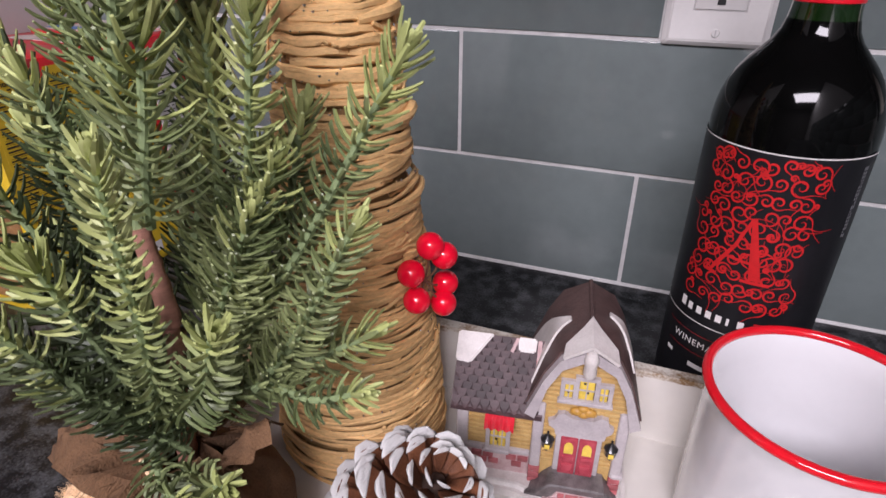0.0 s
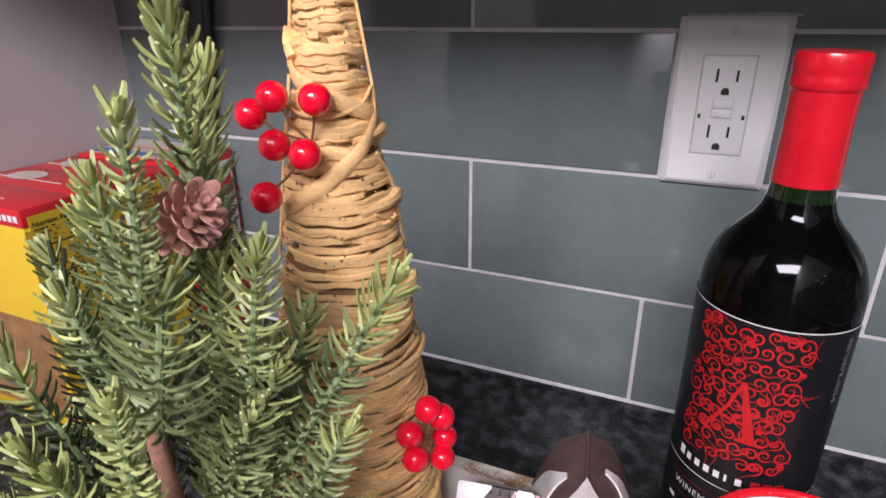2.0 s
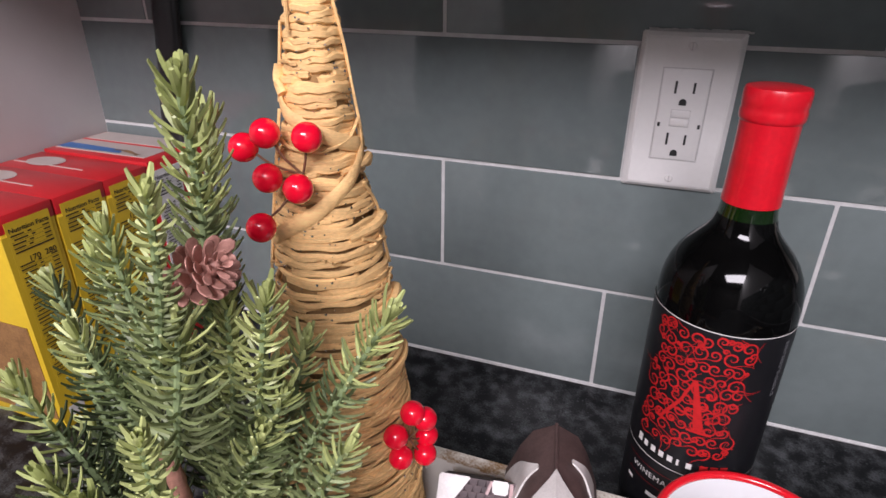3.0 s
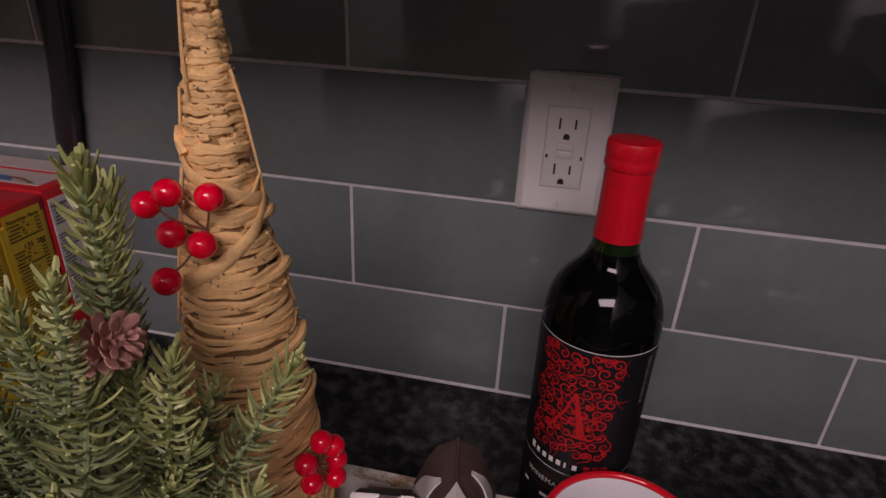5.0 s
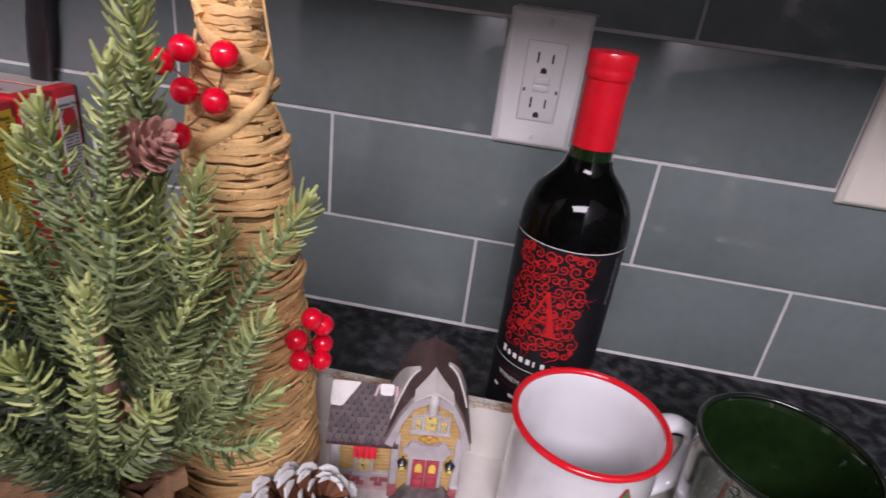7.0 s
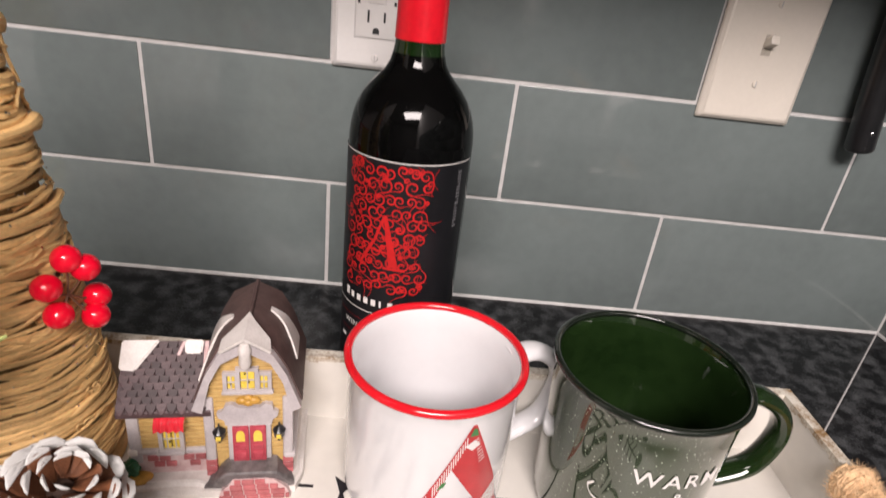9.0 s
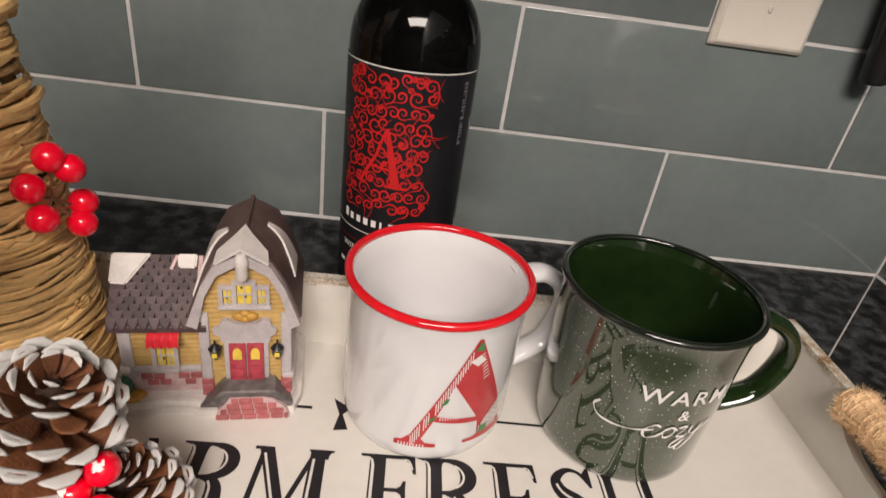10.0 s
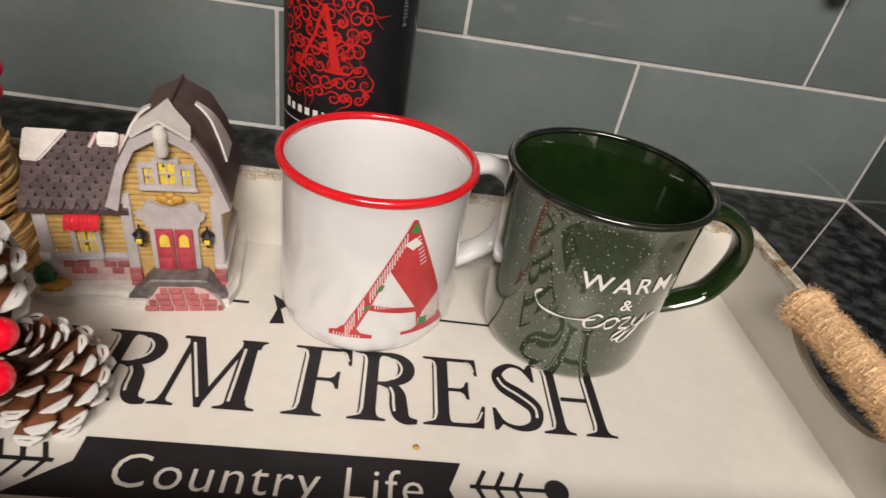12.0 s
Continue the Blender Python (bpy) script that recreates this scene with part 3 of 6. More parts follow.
def glyph(ch):
    b, i = bmesh.new(), bmesh.new()
    if ch in "FE":
        stem(b, i, 0.14, 0.36, head=False)
        poly(b, [(0.03, 0.975), (0.05, 0.96), (0.32, 0.945), (0.54, 0.945), (0.60, 0.90), (0.645, 0.74), (0.68, 0.74), (0.665, 1), (0.03, 1)])
        poly(b, [(0.32, 0.485), (0.46, 0.485), (0.505, 0.455), (0.53, 0.385), (0.565, 0.38), (0.56, 0.51), (0.565, 0.64), (0.53, 0.635), (0.505, 0.565), (0.46, 0.535), (0.32, 0.535)])
        ribbon(i, smooth([(0.545, 0.945), (0.60, 0.915), (0.64, 0.80)]), 0.020)
        if ch == "E":
            poly(b, [(0.10, 0), (0.70, 0), (0.735, 0.30), (0.70, 0.30), (0.62, 0.10), (0.54, 0.055), (0.10, 0.05)])
            ribbon(i, smooth([(0.56, 0.062), (0.64, 0.10), (0.695, 0.22)]), 0.020)
    elif ch == "R":
        stem(b, i, 0.13, 0.35)
        p = [(0.30, 0.972), (0.36, 0.972)] + arc(0.38, 0.745, 0.25, 0.227, 85, -85, 26) + [(0.36, 0.518), (0.30, 0.518)]
        n = len(p)
        ribbon(b, p, [0.050 + 0.145 * math.sin(math.pi * k / (n - 1)) ** 1.6 for k in range(n)])
        ribbon(i, arc(0.38, 0.745, 0.195, 0.175, 62, -62, 16), 0.026)
        p = smooth([(0.36, 0.515), (0.47, 0.485), (0.535, 0.38), (0.555, 0.22), (0.585, 0.10), (0.65, 0.035), (0.76, 0.020)])
        n = len(p)
        ribbon(b, p, [0.05 + 0.145 * math.sin(math.pi * (0.04 + 0.92 * k / (n - 1))) ** 1.3 for k in range(n)])
        ribbon(i, smooth([(0.45, 0.470), (0.490, 0.38), (0.500, 0.24), (0.515, 0.14)]), 0.028)
    elif ch == "M":
        ribbon(b, [(0.13, 0.0), (0.20, 1.0)], 0.065)
        serif(b, 0.13, 0, 0.26, 0.06)
        poly(b, [(0.08, 1), (0.30, 1), (0.56, 0.22), (0.53, 0.0), (0.47, 0.0), (0.14, 0.95), (0.08, 0.95)])
        ribbon(b, [(0.50, 0.05), (0.80, 0.97)], 0.06)
        poly(b, [(0.75, 0.03), (0.95, 0.03), (0.92, 1), (0.74, 1)])
        serif(b, 0.86, 0, 0.42, 0.20)
        serif(b, 0.87, 1, 0.30, 0.18)
        ribbon(i, [(0.21, 0.90), (0.47, 0.13)], 0.030)
        ribbon(i, [(0.79, 0.10), (0.79, 0.86)], 0.032)
    elif ch == "A":
        ribbon(b, [(0.10, 0.02), (0.46, 0.98)], 0.06)
        poly(b, [(0.62, 0.02), (0.86, 0.02), (0.53, 1.0), (0.40, 1.0)])
        poly(b, [(0.22, 0.30), (0.66, 0.30), (0.64, 0.36), (0.24, 0.36)])
        serif(b, 0.10, 0, 0.26, 0.06)
        serif(b, 0.76, 0, 0.42, 0.22)
        ribbon(i, [(0.45, 0.92), (0.68, 0.1)], 0.042)
    elif ch == "S":
        p = [(q.x, q.y) for q in spline([(0.62, 0.78, 0), (0.50, 0.93, 0), (0.33, 0.955, 0), (0.17, 0.82, 0), (0.22, 0.64, 0), (0.42, 0.50, 0), (0.60, 0.33, 0), (0.57, 0.12, 0), (0.38, 0.04, 0), (0.18, 0.10, 0), (0.08, 0.26, 0)], 5)]
        n = len(p)
        ribbon(b, p, [0.05 + 0.17 * math.sin(math.pi * min(1, max(0, (k / (n - 1) - 0.1) / 0.8))) ** 2 for k in range(n)])
        poly(b, [(0.66, 1.0), (0.62, 1.0), (0.54, 0.90), (0.62, 0.72), (0.66, 0.72)])
        poly(b, [(0.05, 0.0), (0.09, 0.0), (0.18, 0.10), (0.09, 0.30), (0.05, 0.30)])
        ribbon(i, p[17:34], 0.034)
    elif ch == "H":
        stem(b, i, 0.12, 0.32)
        stem(b, i, 0.62, 0.82)
        poly(b, [(0.30, 0.47), (0.64, 0.47), (0.64, 0.53), (0.30, 0.53)])
    return b, i


def tray_letter(ch, x0, width, unit):
    b, i = glyph(ch)
    m = Matrix.Translation((x0, -0.3197, FL)) @ Matrix.Diagonal((width / unit, 0.0445, 1, 1))
    bmesh.ops.translate(b, vec=(0, 0, 0.00025), verts=b.verts)
    bmesh.ops.translate(i, vec=(0, 0, 0.00045), verts=i.verts)
    for v in b.verts:
        v.co.z += 0.00001 * (v.index % 7)
    ob = part("letter", lay(b, m), M_INK, tray, "printed black serif letter with a white inline")
    if len(i.verts):
        part("inline", lay(i, m), M_PAPERW, ob)


for ch, x0, width, unit in (("F", -0.0890, 0.031, 0.70), ("A", -0.0600, 0.036, 0.95), ("R", -0.0270, 0.0345, 0.80), ("M", 0.0065, 0.0465, 1.06), ("F", 0.0640, 0.0310, 0.68), ("R", 0.0945, 0.0350, 0.78), ("E", 0.1300, 0.0320, 0.73), ("S", 0.1640, 0.0270, 0.68), ("H", 0.1900, 0.0390, 0.93)):
    tray_letter(ch, x0, width, unit)

Z1 = FL + 0.0003
bm = bmesh.new()
poly(bm, [(-0.0095, -0.3385), (0.1480, -0.3395), (0.1425, -0.3525), (0.1490, -0.3660), (-0.0300, -0.3660), (-0.0095, -0.3500)], Z1)
banner = part("banner", bm, M_INK, tray, "black printed ribbon banner")
b = text_bm("Country Life", 0.0222, "CENTER", bold=-0.00012, spacing=1.10)
part("writing", lay(b, Matrix.Translation((0.0690, -0.3605, Z1 + 0.0003))), M_PAPERW, banner, "white words Country Life")


def arrow(x0, x1):
    bm = bmesh.new()
    s = 1 if x1 > x0 else -1
    ribbon(bm, [(x0, -0.3505), (x1, -0.3505)], 0.0019, Z1)
    for k in range(3):
        x = x0 + s * (0.003 + 0.0085 * k)
        ribbon(bm, [(x, -0.3505), (x + s * 0.004, -0.3425)], 0.0019, Z1 + 0.0001)
        ribbon(bm, [(x, -0.3505), (x + s * 0.004, -0.3585)], 0.0019, Z1 + 0.0001)
    poly(bm, [(x1 + 0.0055 * math.cos(TAU * k / 20), -0.3505 + 0.0055 * math.sin(TAU * k / 20)) for k in range(20)], Z1 + 0.0002)
    part("arrow", bm, M_INK, tray)


arrow(0.1515, 0.1900)
arrow(-0.0165, -0.0560)
bm = bmesh.new()
poly(bm, [(0.0455, -0.2368), (0.0560, -0.2440), (0.0520, -0.2490), (0.0560, -0.2600), (0.0480, -0.2610), (0.0500, -0.2490)], Z1)
part("arrow_head", bm, M_INK, tray, "black printed arrow head")
bm = bmesh.new()
ribbon(bm, [(0.0060, -0.2455), (0.0340, -0.2455)], 0.0022, Z1)
part("rule", bm, M_INK, tray, "thin black printed rule")
bm = bmesh.new()
ribbon(bm, [(0.138, -0.2455), (0.176, -0.2462)], 0.0018, Z1)
part("rule", bm, M_INK, tray, "thin black printed rule")
bm = bmesh.new()
bmesh.ops.create_icosphere(bm, subdivisions=2, radius=0.0015, matrix=Matrix.Translation((0.128, -0.3335, FL + 0.0012)) @ Matrix.Diagonal((1, 0.8, 0.6, 1)))
tagged(part("crumb", bm, M_GOLD), "small yellow brown crumb on the tray", "crumb")

# ---- wine bottle ----
BX, BY, BR = 0.0720, -0.139, 0.0387
bottle = thing("wine_bottle", (BX, BY, 0), "dark wine bottle with black and red label and red foil", "bottle")
prof = [(0, 0.004), (0.030, 0.0012), (0.035, 0.0010), (0.0378, 0.004), (BR - 0.0004, 0.010), (BR - 0.0004, 0.1865), (0.0382, 0.193), (0.0376, 0.1995), (0.0364, 0.2055), (0.0344, 0.2115), (0.0314, 0.2175), (0.0273, 0.2230), (0.0228, 0.2280), (0.0190, 0.2325), (0.0165, 0.2370), (0.0152, 0.2420)]
part("glass_body", lathe(prof, 96, (BX, BY)), M_GLASS, bottle, "near-black wine-filled glass")
part("neck", lathe([(0.0152, 0.2420), (0.0146, 0.2460), (0.0143, 0.2500), (0.0143, 0.253)], 64, (BX, BY)), M_NECK, bottle, "translucent green glass neck")
fo = [(0.0146, 0.2492), (0.0149, 0.2495), (0.0146, 0.2600), (0.0144, 0.2800), (0.0145, 0.2930), (0.0152, 0.2938), (0.0156, 0.2950), (0.0156, 0.2985), (0.0152, 0.2998), (0.0156, 0.3012), (0.0157, 0.3075), (0.0150, 0.3096), (0.0120, 0.3104), (0, 0.3104)]
part("foil_capsule", lathe(fo, 64, (BX, BY)), M_FOIL, bottle, "shiny red foil capsule")


def band(bm, r, a0, a1, z0, z1, n=60, cx=BX, cy=BY):
    rows = [[bm.verts.new((cx + r * math.cos(radians(a0 + (a1 - a0) * k / n)), cy + r * math.sin(radians(a0 + (a1 - a0) * k / n)), z)) for k in range(n + 1)] for z in (z0, z1)]
    for k in range(n):
        bm.faces.new((rows[0][k], rows[0][k + 1], rows[1][k + 1], rows[1][k]))
    return bm


label = part("label", band(bmesh.new(), BR, -196, -22, 0.0845, 0.1863), M_LABEL, bottle, "black paper label with red scrollwork")
low = part("lower_label", band(bmesh.new(), BR, -196, -22, 0.030, 0.0835), M_LABEL, bottle, "black lower label with small print")
for z, w in ((0.1866, 0.0006), (0.0842, 0.0005)):
    part("label_edge", band(bmesh.new(), BR + 0.0002, -196, -22, z - w / 2, z + w / 2), M_LWHITE, label)

# red scrollwork: curling tendrils that fill the panel
MID = -108.5
PW, PZ0, PZ1 = 0.0585, 0.1010, 0.1848
rs = random.Random(7)


def tendril(x, z, r, turn, start, tail):
    pts, wd = [], []
    n = 26
    for k in range(n):
        t = k / (n - 1)
        a = start + turn * t * TAU * 1.35
        rr = r * (1 - 0.86 * t)
        pts.append((x + rr * math.cos(a), z + rr * math.sin(a)))
        wd.append(0.00035 + 0.00072 * math.sin(math.pi * min(1, 0.15 + t)) ** 1.0)
    p0 = Vector((pts[0][0], pts[0][1], 0))
    d = Vector((math.sin(start), -math.cos(start), 0)) * turn
    lead = []
    for k in range(8):
        t = 1 - k / 8
        q = p0 + d * tail * t + Vector((math.cos(start), math.sin(start), 0)) * tail * 0.55 * t * t
        lead.append((q.x, q.y))
    pts = lead + pts
    wd = [0.0002 + 0.0003 * k / 8 for k in range(8)] + wd
    bm = ribbon(bmesh.new(), pts, wd, 0.0003 + 0.00002 * rs.random())
    bmesh.ops.delete(bm, geom=[v for v in bm.verts if v.co.y > PZ1 + 0.0012], context="VERTS")
    if bm.faces:
        part("tendril", wrap(bm, BX, BY, BR, MID), M_LRED, label)


rowsz = 10
for j in range(rowsz):
    z = PZ0 + 0.004 + (PZ1 - PZ0 - 0.008) * j / (rowsz - 1)
    half = PW / 2 * (0.90 + 0.10 * math.sin(j * 1.7))
    cols = 7 + (j % 2)
    for k in range(cols):
        x = -half + 2 * half * (k + 0.5) / cols + rs.uniform(-0.001, 0.001)
        tendril(x, z + rs.uniform(-0.0015, 0.0015), rs.uniform(0.0030, 0.0052), rs.choice((-1, 1)), rs.uniform(0, TAU), rs.uniform(0.006, 0.011))
for k in range(40):
    tendril(rs.uniform(-PW / 2, PW / 2), rs.uniform(PZ0, PZ1), rs.uniform(0.0012, 0.0024), rs.choice((-1, 1)), rs.uniform(0, TAU), rs.uniform(0.003, 0.006))
bm = bmesh.new()
poly(bm, [(0.0006, 0.1535), (0.0028, 0.1535), (0.0116, 0.1200), (0.0058, 0.1200)])
ribbon(bm, [(0.0010, 0.1530), (-0.0040, 0.1370), (-0.0110, 0.1240), (-0.0135, 0.1190)], [0.0012, 0.0018, 0.0022, 0.0012])
ribbon(bm, [(-0.0080, 0.1305), (0.0070, 0.1290)], 0.0014)
ribbon(bm, [(0.0022, 0.1190), (0.0160, 0.1186)], 0.0017)
ribbon(bm, [(-0.0165, 0.1190), (-0.0100, 0.1182)], 0.0018)
for v in bm.verts:
    v.co.z += 0.0005
part("emblem", wrap(cut_fine(bm, 0.004), BX, BY, BR, MID), M_LRED, label, "solid red emblem shape")
# maker's name as plain bars
for k, wd in enumerate((0.0050, 0.0042, 0.0046, 0.0046, 0.0046, 0.0020, 0.0044)):
    x = -0.0265 + k * 0.0056
    hh = 0.0058 if k == 0 else 0.0044
    bm = poly(bmesh.new(), [(x, 0.0900), (x + wd * 0.70, 0.0900), (x + wd * 0.70, 0.0900 + hh), (x, 0.0900 + hh)], 0.0003)
    part("name_bar", wrap(cut_fine(bm, 0.004), BX, BY, BR, MID), M_LWHITE, label, "white bar in place of a letter")
for k in range(3):
    x = 0.0145 + k * 0.0058
    bm = poly(bmesh.new(), [(x, 0.0900), (x + 0.0045, 0.0900), (x + 0.0045, 0.0950), (x, 0.0950)], 0.0003)
    part("name_bar", wrap(cut_fine(bm, 0.004), BX, BY, BR, MID), M_LRED, label, "red bar in place of a letter")
bm = text_bm("WINEMA", 0.0058, spacing=1.15)
part("writing", wrap(lay(bm, Matrix.Translation((-0.0265, 0.0690, 0.0003))), BX, BY, BR, MID), M_LWHITE, low, "small white capitals")
for z, a, b2, mm, hh in ((0.0640, -0.030, 0.030, M_LDIM, 0.0004), (0.0765, -0.034, 0.034, M_LDIM, 0.0004), (0.0560, -0.0300, -0.0250, M_LWHITE, 0.0026), (0.0545, -0.0125, -0.002, M_LWHITE, 0.0030), (0.0470, -0.0125, 0.022, M_LDIM, 0.0004)):
    bm = bmesh.new()
    poly(bm, [(a, z), (b2, z), (b2, z + hh), (a, z + hh)], 0.0003)
    part("print_bar", wrap(cut_fine(bm, 0.004), BX, BY, BR, MID), mm, low)
bm = bmesh.new()
z = 0.1450
while z < 0.182:
    hh = rs.uniform(0.0006, 0.0020)
    for x in (0.0460, 0.0478):
        if rs.random() < 0.8:
            poly(bm, [(x, z), (x + 0.0013, z), (x + 0.0013, z + hh), (x, z + hh)], 0.0003)
    z += hh + 0.0007
part("print_bar", wrap(bm, BX, BY, BR, MID), M_LGREY, label, "tiny grey print")


# ---- mugs ----
def mug_shell(cx, cy, rim_r, foot_r, z0, z1, outer, inner, rim_m, ob, rim_t):
    h = z1 - z0
    waist = rim_r - 0.0030
    out = [(0, z0 + 0.0025), (foot_r - 0.009, z0 + 0.0025), (foot_r - 0.006, z0), (foot_r - 0.0045, z0), (foot_r - 0.0018, z0 + 0.0014), (foot_r, z0 + 0.005), (foot_r + 0.0010, z0 + 0.011), (waist, z0 + h * 0.86), (rim_r - 0.0018, z1 - 0.006), (rim_r - 0.0010, z1 - 0.0035)]
    body = part("mug_body", lathe(out, 96, (cx, cy)), outer, ob)
    t = 0.0042
    ins = [(rim_r - 0.0040, z1 - 0.0030), (rim_r - 0.0058, z1 - 0.007), (waist - t, z0 + h * 0.84), (waist - t - 0.0008, z0 + h * 0.5), (foot_r - t, z0 + 0.014), (foot_r - t - 0.004, z0 + 0.008), (foot_r - t - 0.010, z0 + 0.0062), (0, z0 + 0.0058)]
    part("mug_interior", lathe(ins, 96, (cx, cy)), inner, ob)
    bm = bmesh.new()
    n, m = 96, 12
    rings = []
    rc = rim_r - rim_t
    for k in range(n):
        a = TAU * k / n
        rings.append([bm.verts.new((cx + (rc + rim_t * math.cos(TAU * j / m)) * math.cos(a), cy + (rc + rim_t * math.cos(TAU * j / m)) * math.sin(a), z1 - rim_t + rim_t * math.sin(TAU * j / m))) for j in range(m)])
    for k in range(n):
        for j in range(m):
            bm.faces.new((rings[k][j], rings[(k + 1) % n][j], rings[(k + 1) % n][(j + 1) % m], rings[k][(j + 1) % m]))
    part("rim", bm, rim_m, ob)
    return body


def mug_handle(cx, cy, r, degrees, z_top, z_bot, reach, material, ob, w=0.0062):
    d = Vector((math.cos(radians(degrees)), math.sin(radians(degrees)), 0))
    c = Vector((cx, cy, 0))
    zm = (z_top + z_bot) / 2
    ctrl = [c + d * (r - 0.002) + Vector((0, 0, z_top)), c + d * (r + reach * 0.45) + Vector((0, 0, z_top + 0.001)), c + d * (r + reach * 0.88) + Vector((0, 0, z_top - 0.010)), c + d * (r + reach) + Vector((0, 0, zm + 0.004)), c + d * (r + reach * 0.80) + Vector((0, 0, zm - 0.018)), c + d * (r + reach * 0.38) + Vector((0, 0, z_bot + 0.004)), c + d * (r - 0.002) + Vector((0, 0, z_bot - 0.001))]
    pts = spline(ctrl, 7)
    n = len(pts)
    bm = bmesh.new()
    s = d.cross(Vector((0, 0, 1)))
    rings = []
    for k, p in enumerate(pts):
        tng = (pts[min(k + 1, n - 1)] - pts[max(k - 1, 0)]).normalized()
        u = s.cross(tng).normalized()
        ww = w * (1.35 if k in (0, n - 1) else 1.12 if k in (1, n - 2) else 1)
        rings.append([bm.verts.new(p + u * 0.0050 * math.cos(TAU * j / 14) + s * ww * math.sin(TAU * j / 14)) for j in range(14)])
    for a, b in zip(rings, rings[1:]):
        for j in range(14):
            bm.faces.new((a[j], a[(j + 1) % 14], b[(j + 1) % 14], b[j]))
    bm.faces.new(rings[0])
    bm.faces.new(rings[-1])
    bmesh.ops.recalc_face_normals(bm, faces=bm.faces)
    part("handle", bm, material, ob)


WX, WY, WR, WZ = 0.0976, -0.2319, 0.0507, 0.1015
mug = thing("white_mug", (WX, WY, FL), "white ceramic mug with red rim and plaid initial", "mug", "mugs on the tray")
body = mug_shell(WX, WY, WR, 0.0470, FL, WZ, M_MUGW, M_MUGW, M_MUGRED, mug, 0.0024)
mug_handle(WX, WY, 0.0470, 20, 0.0900, 0.0290, 0.037, M_MUGW, mug, 0.0078)
SR, SC = 0.0465, 0.0


def initial_polys():
    """The plaid capital: pieces of flat print by colour, in arc metres from the middle of the letter."""
    red, green, white = bmesh.new(), bmesh.new(), bmesh.new()
    return red, green, white


A_MID = -69.0
r, g, w = initial_polys()
poly(r, [(0.0016, 0.0904), (0.0036, 0.0904), (0.0226, 0.0470), (0.0300, 0.0225), (0.0120, 0.0225), (0.0097, 0.0364), (-0.0067, 0.0626)])
poly(r, [(0.0016, 0.0904), (-0.0067, 0.0626), (-0.0138, 0.0417), (-0.0205, 0.0245), (-0.0275, 0.0245)], 0.00004)
poly(r, [(-0.0150, 0.0385), (0.0105, 0.0340), (0.0095, 0.0375), (-0.0135, 0.0420)], 0.00008)
poly(r, [(-0.0340, 0.0190), (-0.0120, 0.0200), (-0.0120, 0.0222), (-0.0180, 0.0232), (-0.0210, 0.0270), (-0.0270, 0.0270), (-0.0300, 0.0235), (-0.0340, 0.0222)], 0.00012)
poly(r, [(0.0028, 0.0205), (0.0325, 0.0185), (0.0325, 0.0205), (0.0298, 0.0240), (0.0120, 0.0240), (0.0090, 0.0225), (0.0028, 0.0225)], 0.00012)
for k in range(27):
    x0 = -0.0255 + 0.00095 * k
    zo = 0.0904 - (0.0016 - x0) / 0.0291 * 0.0659
    t = (0.0904 - zo) / 0.0659
    if 0.58 < t < 0.66 or 0.74 < t < 0.80:
        continue
    ribbon(w, [(x0, zo - 0.0014), (x0 + 0.0005, zo - 0.0068 - 0.0042 * t)], 0.00050, 0.0002)
for k in range(15):
    x0 = 0.0128 + 0.0010 * k
    ribbon(w, [(x0, 0.0250 + 0.0002 * k), (x0 + 0.0016, min(0.0455, 0.0340 + 0.0011 * k))], 0.00055, 0.00022)
for k in range(9):
    ribbon(w, [(-0.0315 + 0.0016 * k, 0.0190), (-0.0312 + 0.0016 * k, 0.0218)], 0.0006, 0.0002)
for k in range(8):
    ribbon(w, [(-0.0120 + 0.0014 * k, 0.0396), (-0.0118 + 0.0014 * k, 0.0419)], 0.0005, 0.0002)
for k in range(9):
    ribbon(w, [(0.0125 + 0.0016 * k, 0.0245), (0.0118 + 0.0014 * k, 0.0300 + 0.0012 * k)], 0.0006, 0.0002)
for k in range(8):
    ribbon(w, [(0.0040 + 0.0006 * k, 0.0800 - 0.0022 * k), (0.0058 + 0.0008 * k, 0.0818 - 0.0022 * k)], 0.0006, 0.0002)
poly(w, [(-0.0015, 0.0775), (0.0030, 0.0740), (0.0070, 0.0775), (0.0035, 0.0810)], 0.0003)
poly(g, [(0.0004, 0.0840), (0.0052, 0.0835), (0.0038, 0.0885), (0.0020, 0.0888)], 0.0003)
poly(g, [(-0.0130, 0.0490), (-0.0095, 0.0515), (-0.0085, 0.0550), (-0.0110, 0.0540)], 0.0003)
poly(g, [(-0.0180, 0.0370), (-0.0150, 0.0400), (-0.0140, 0.0430), (-0.0165, 0.0415)], 0.0003)
poly(g, [(0.0122, 0.0245), (0.0170, 0.0245), (0.0180, 0.0290), (0.0120, 0.0300)], 0.0003)
for bm2, mm, off in ((r, M_GRED, 0.0003), (w, M_GWHITE, 0.0005), (g, M_GGREEN, 0.0006)):
    for v in bm2.verts:
        v.co.z += off
    tagged(part("plaid_print", wrap(cut_fine(bm2, 0.003), WX, WY, 0.0480, A_MID, 0.0, -0.0025), mm, body), kind="stuff")

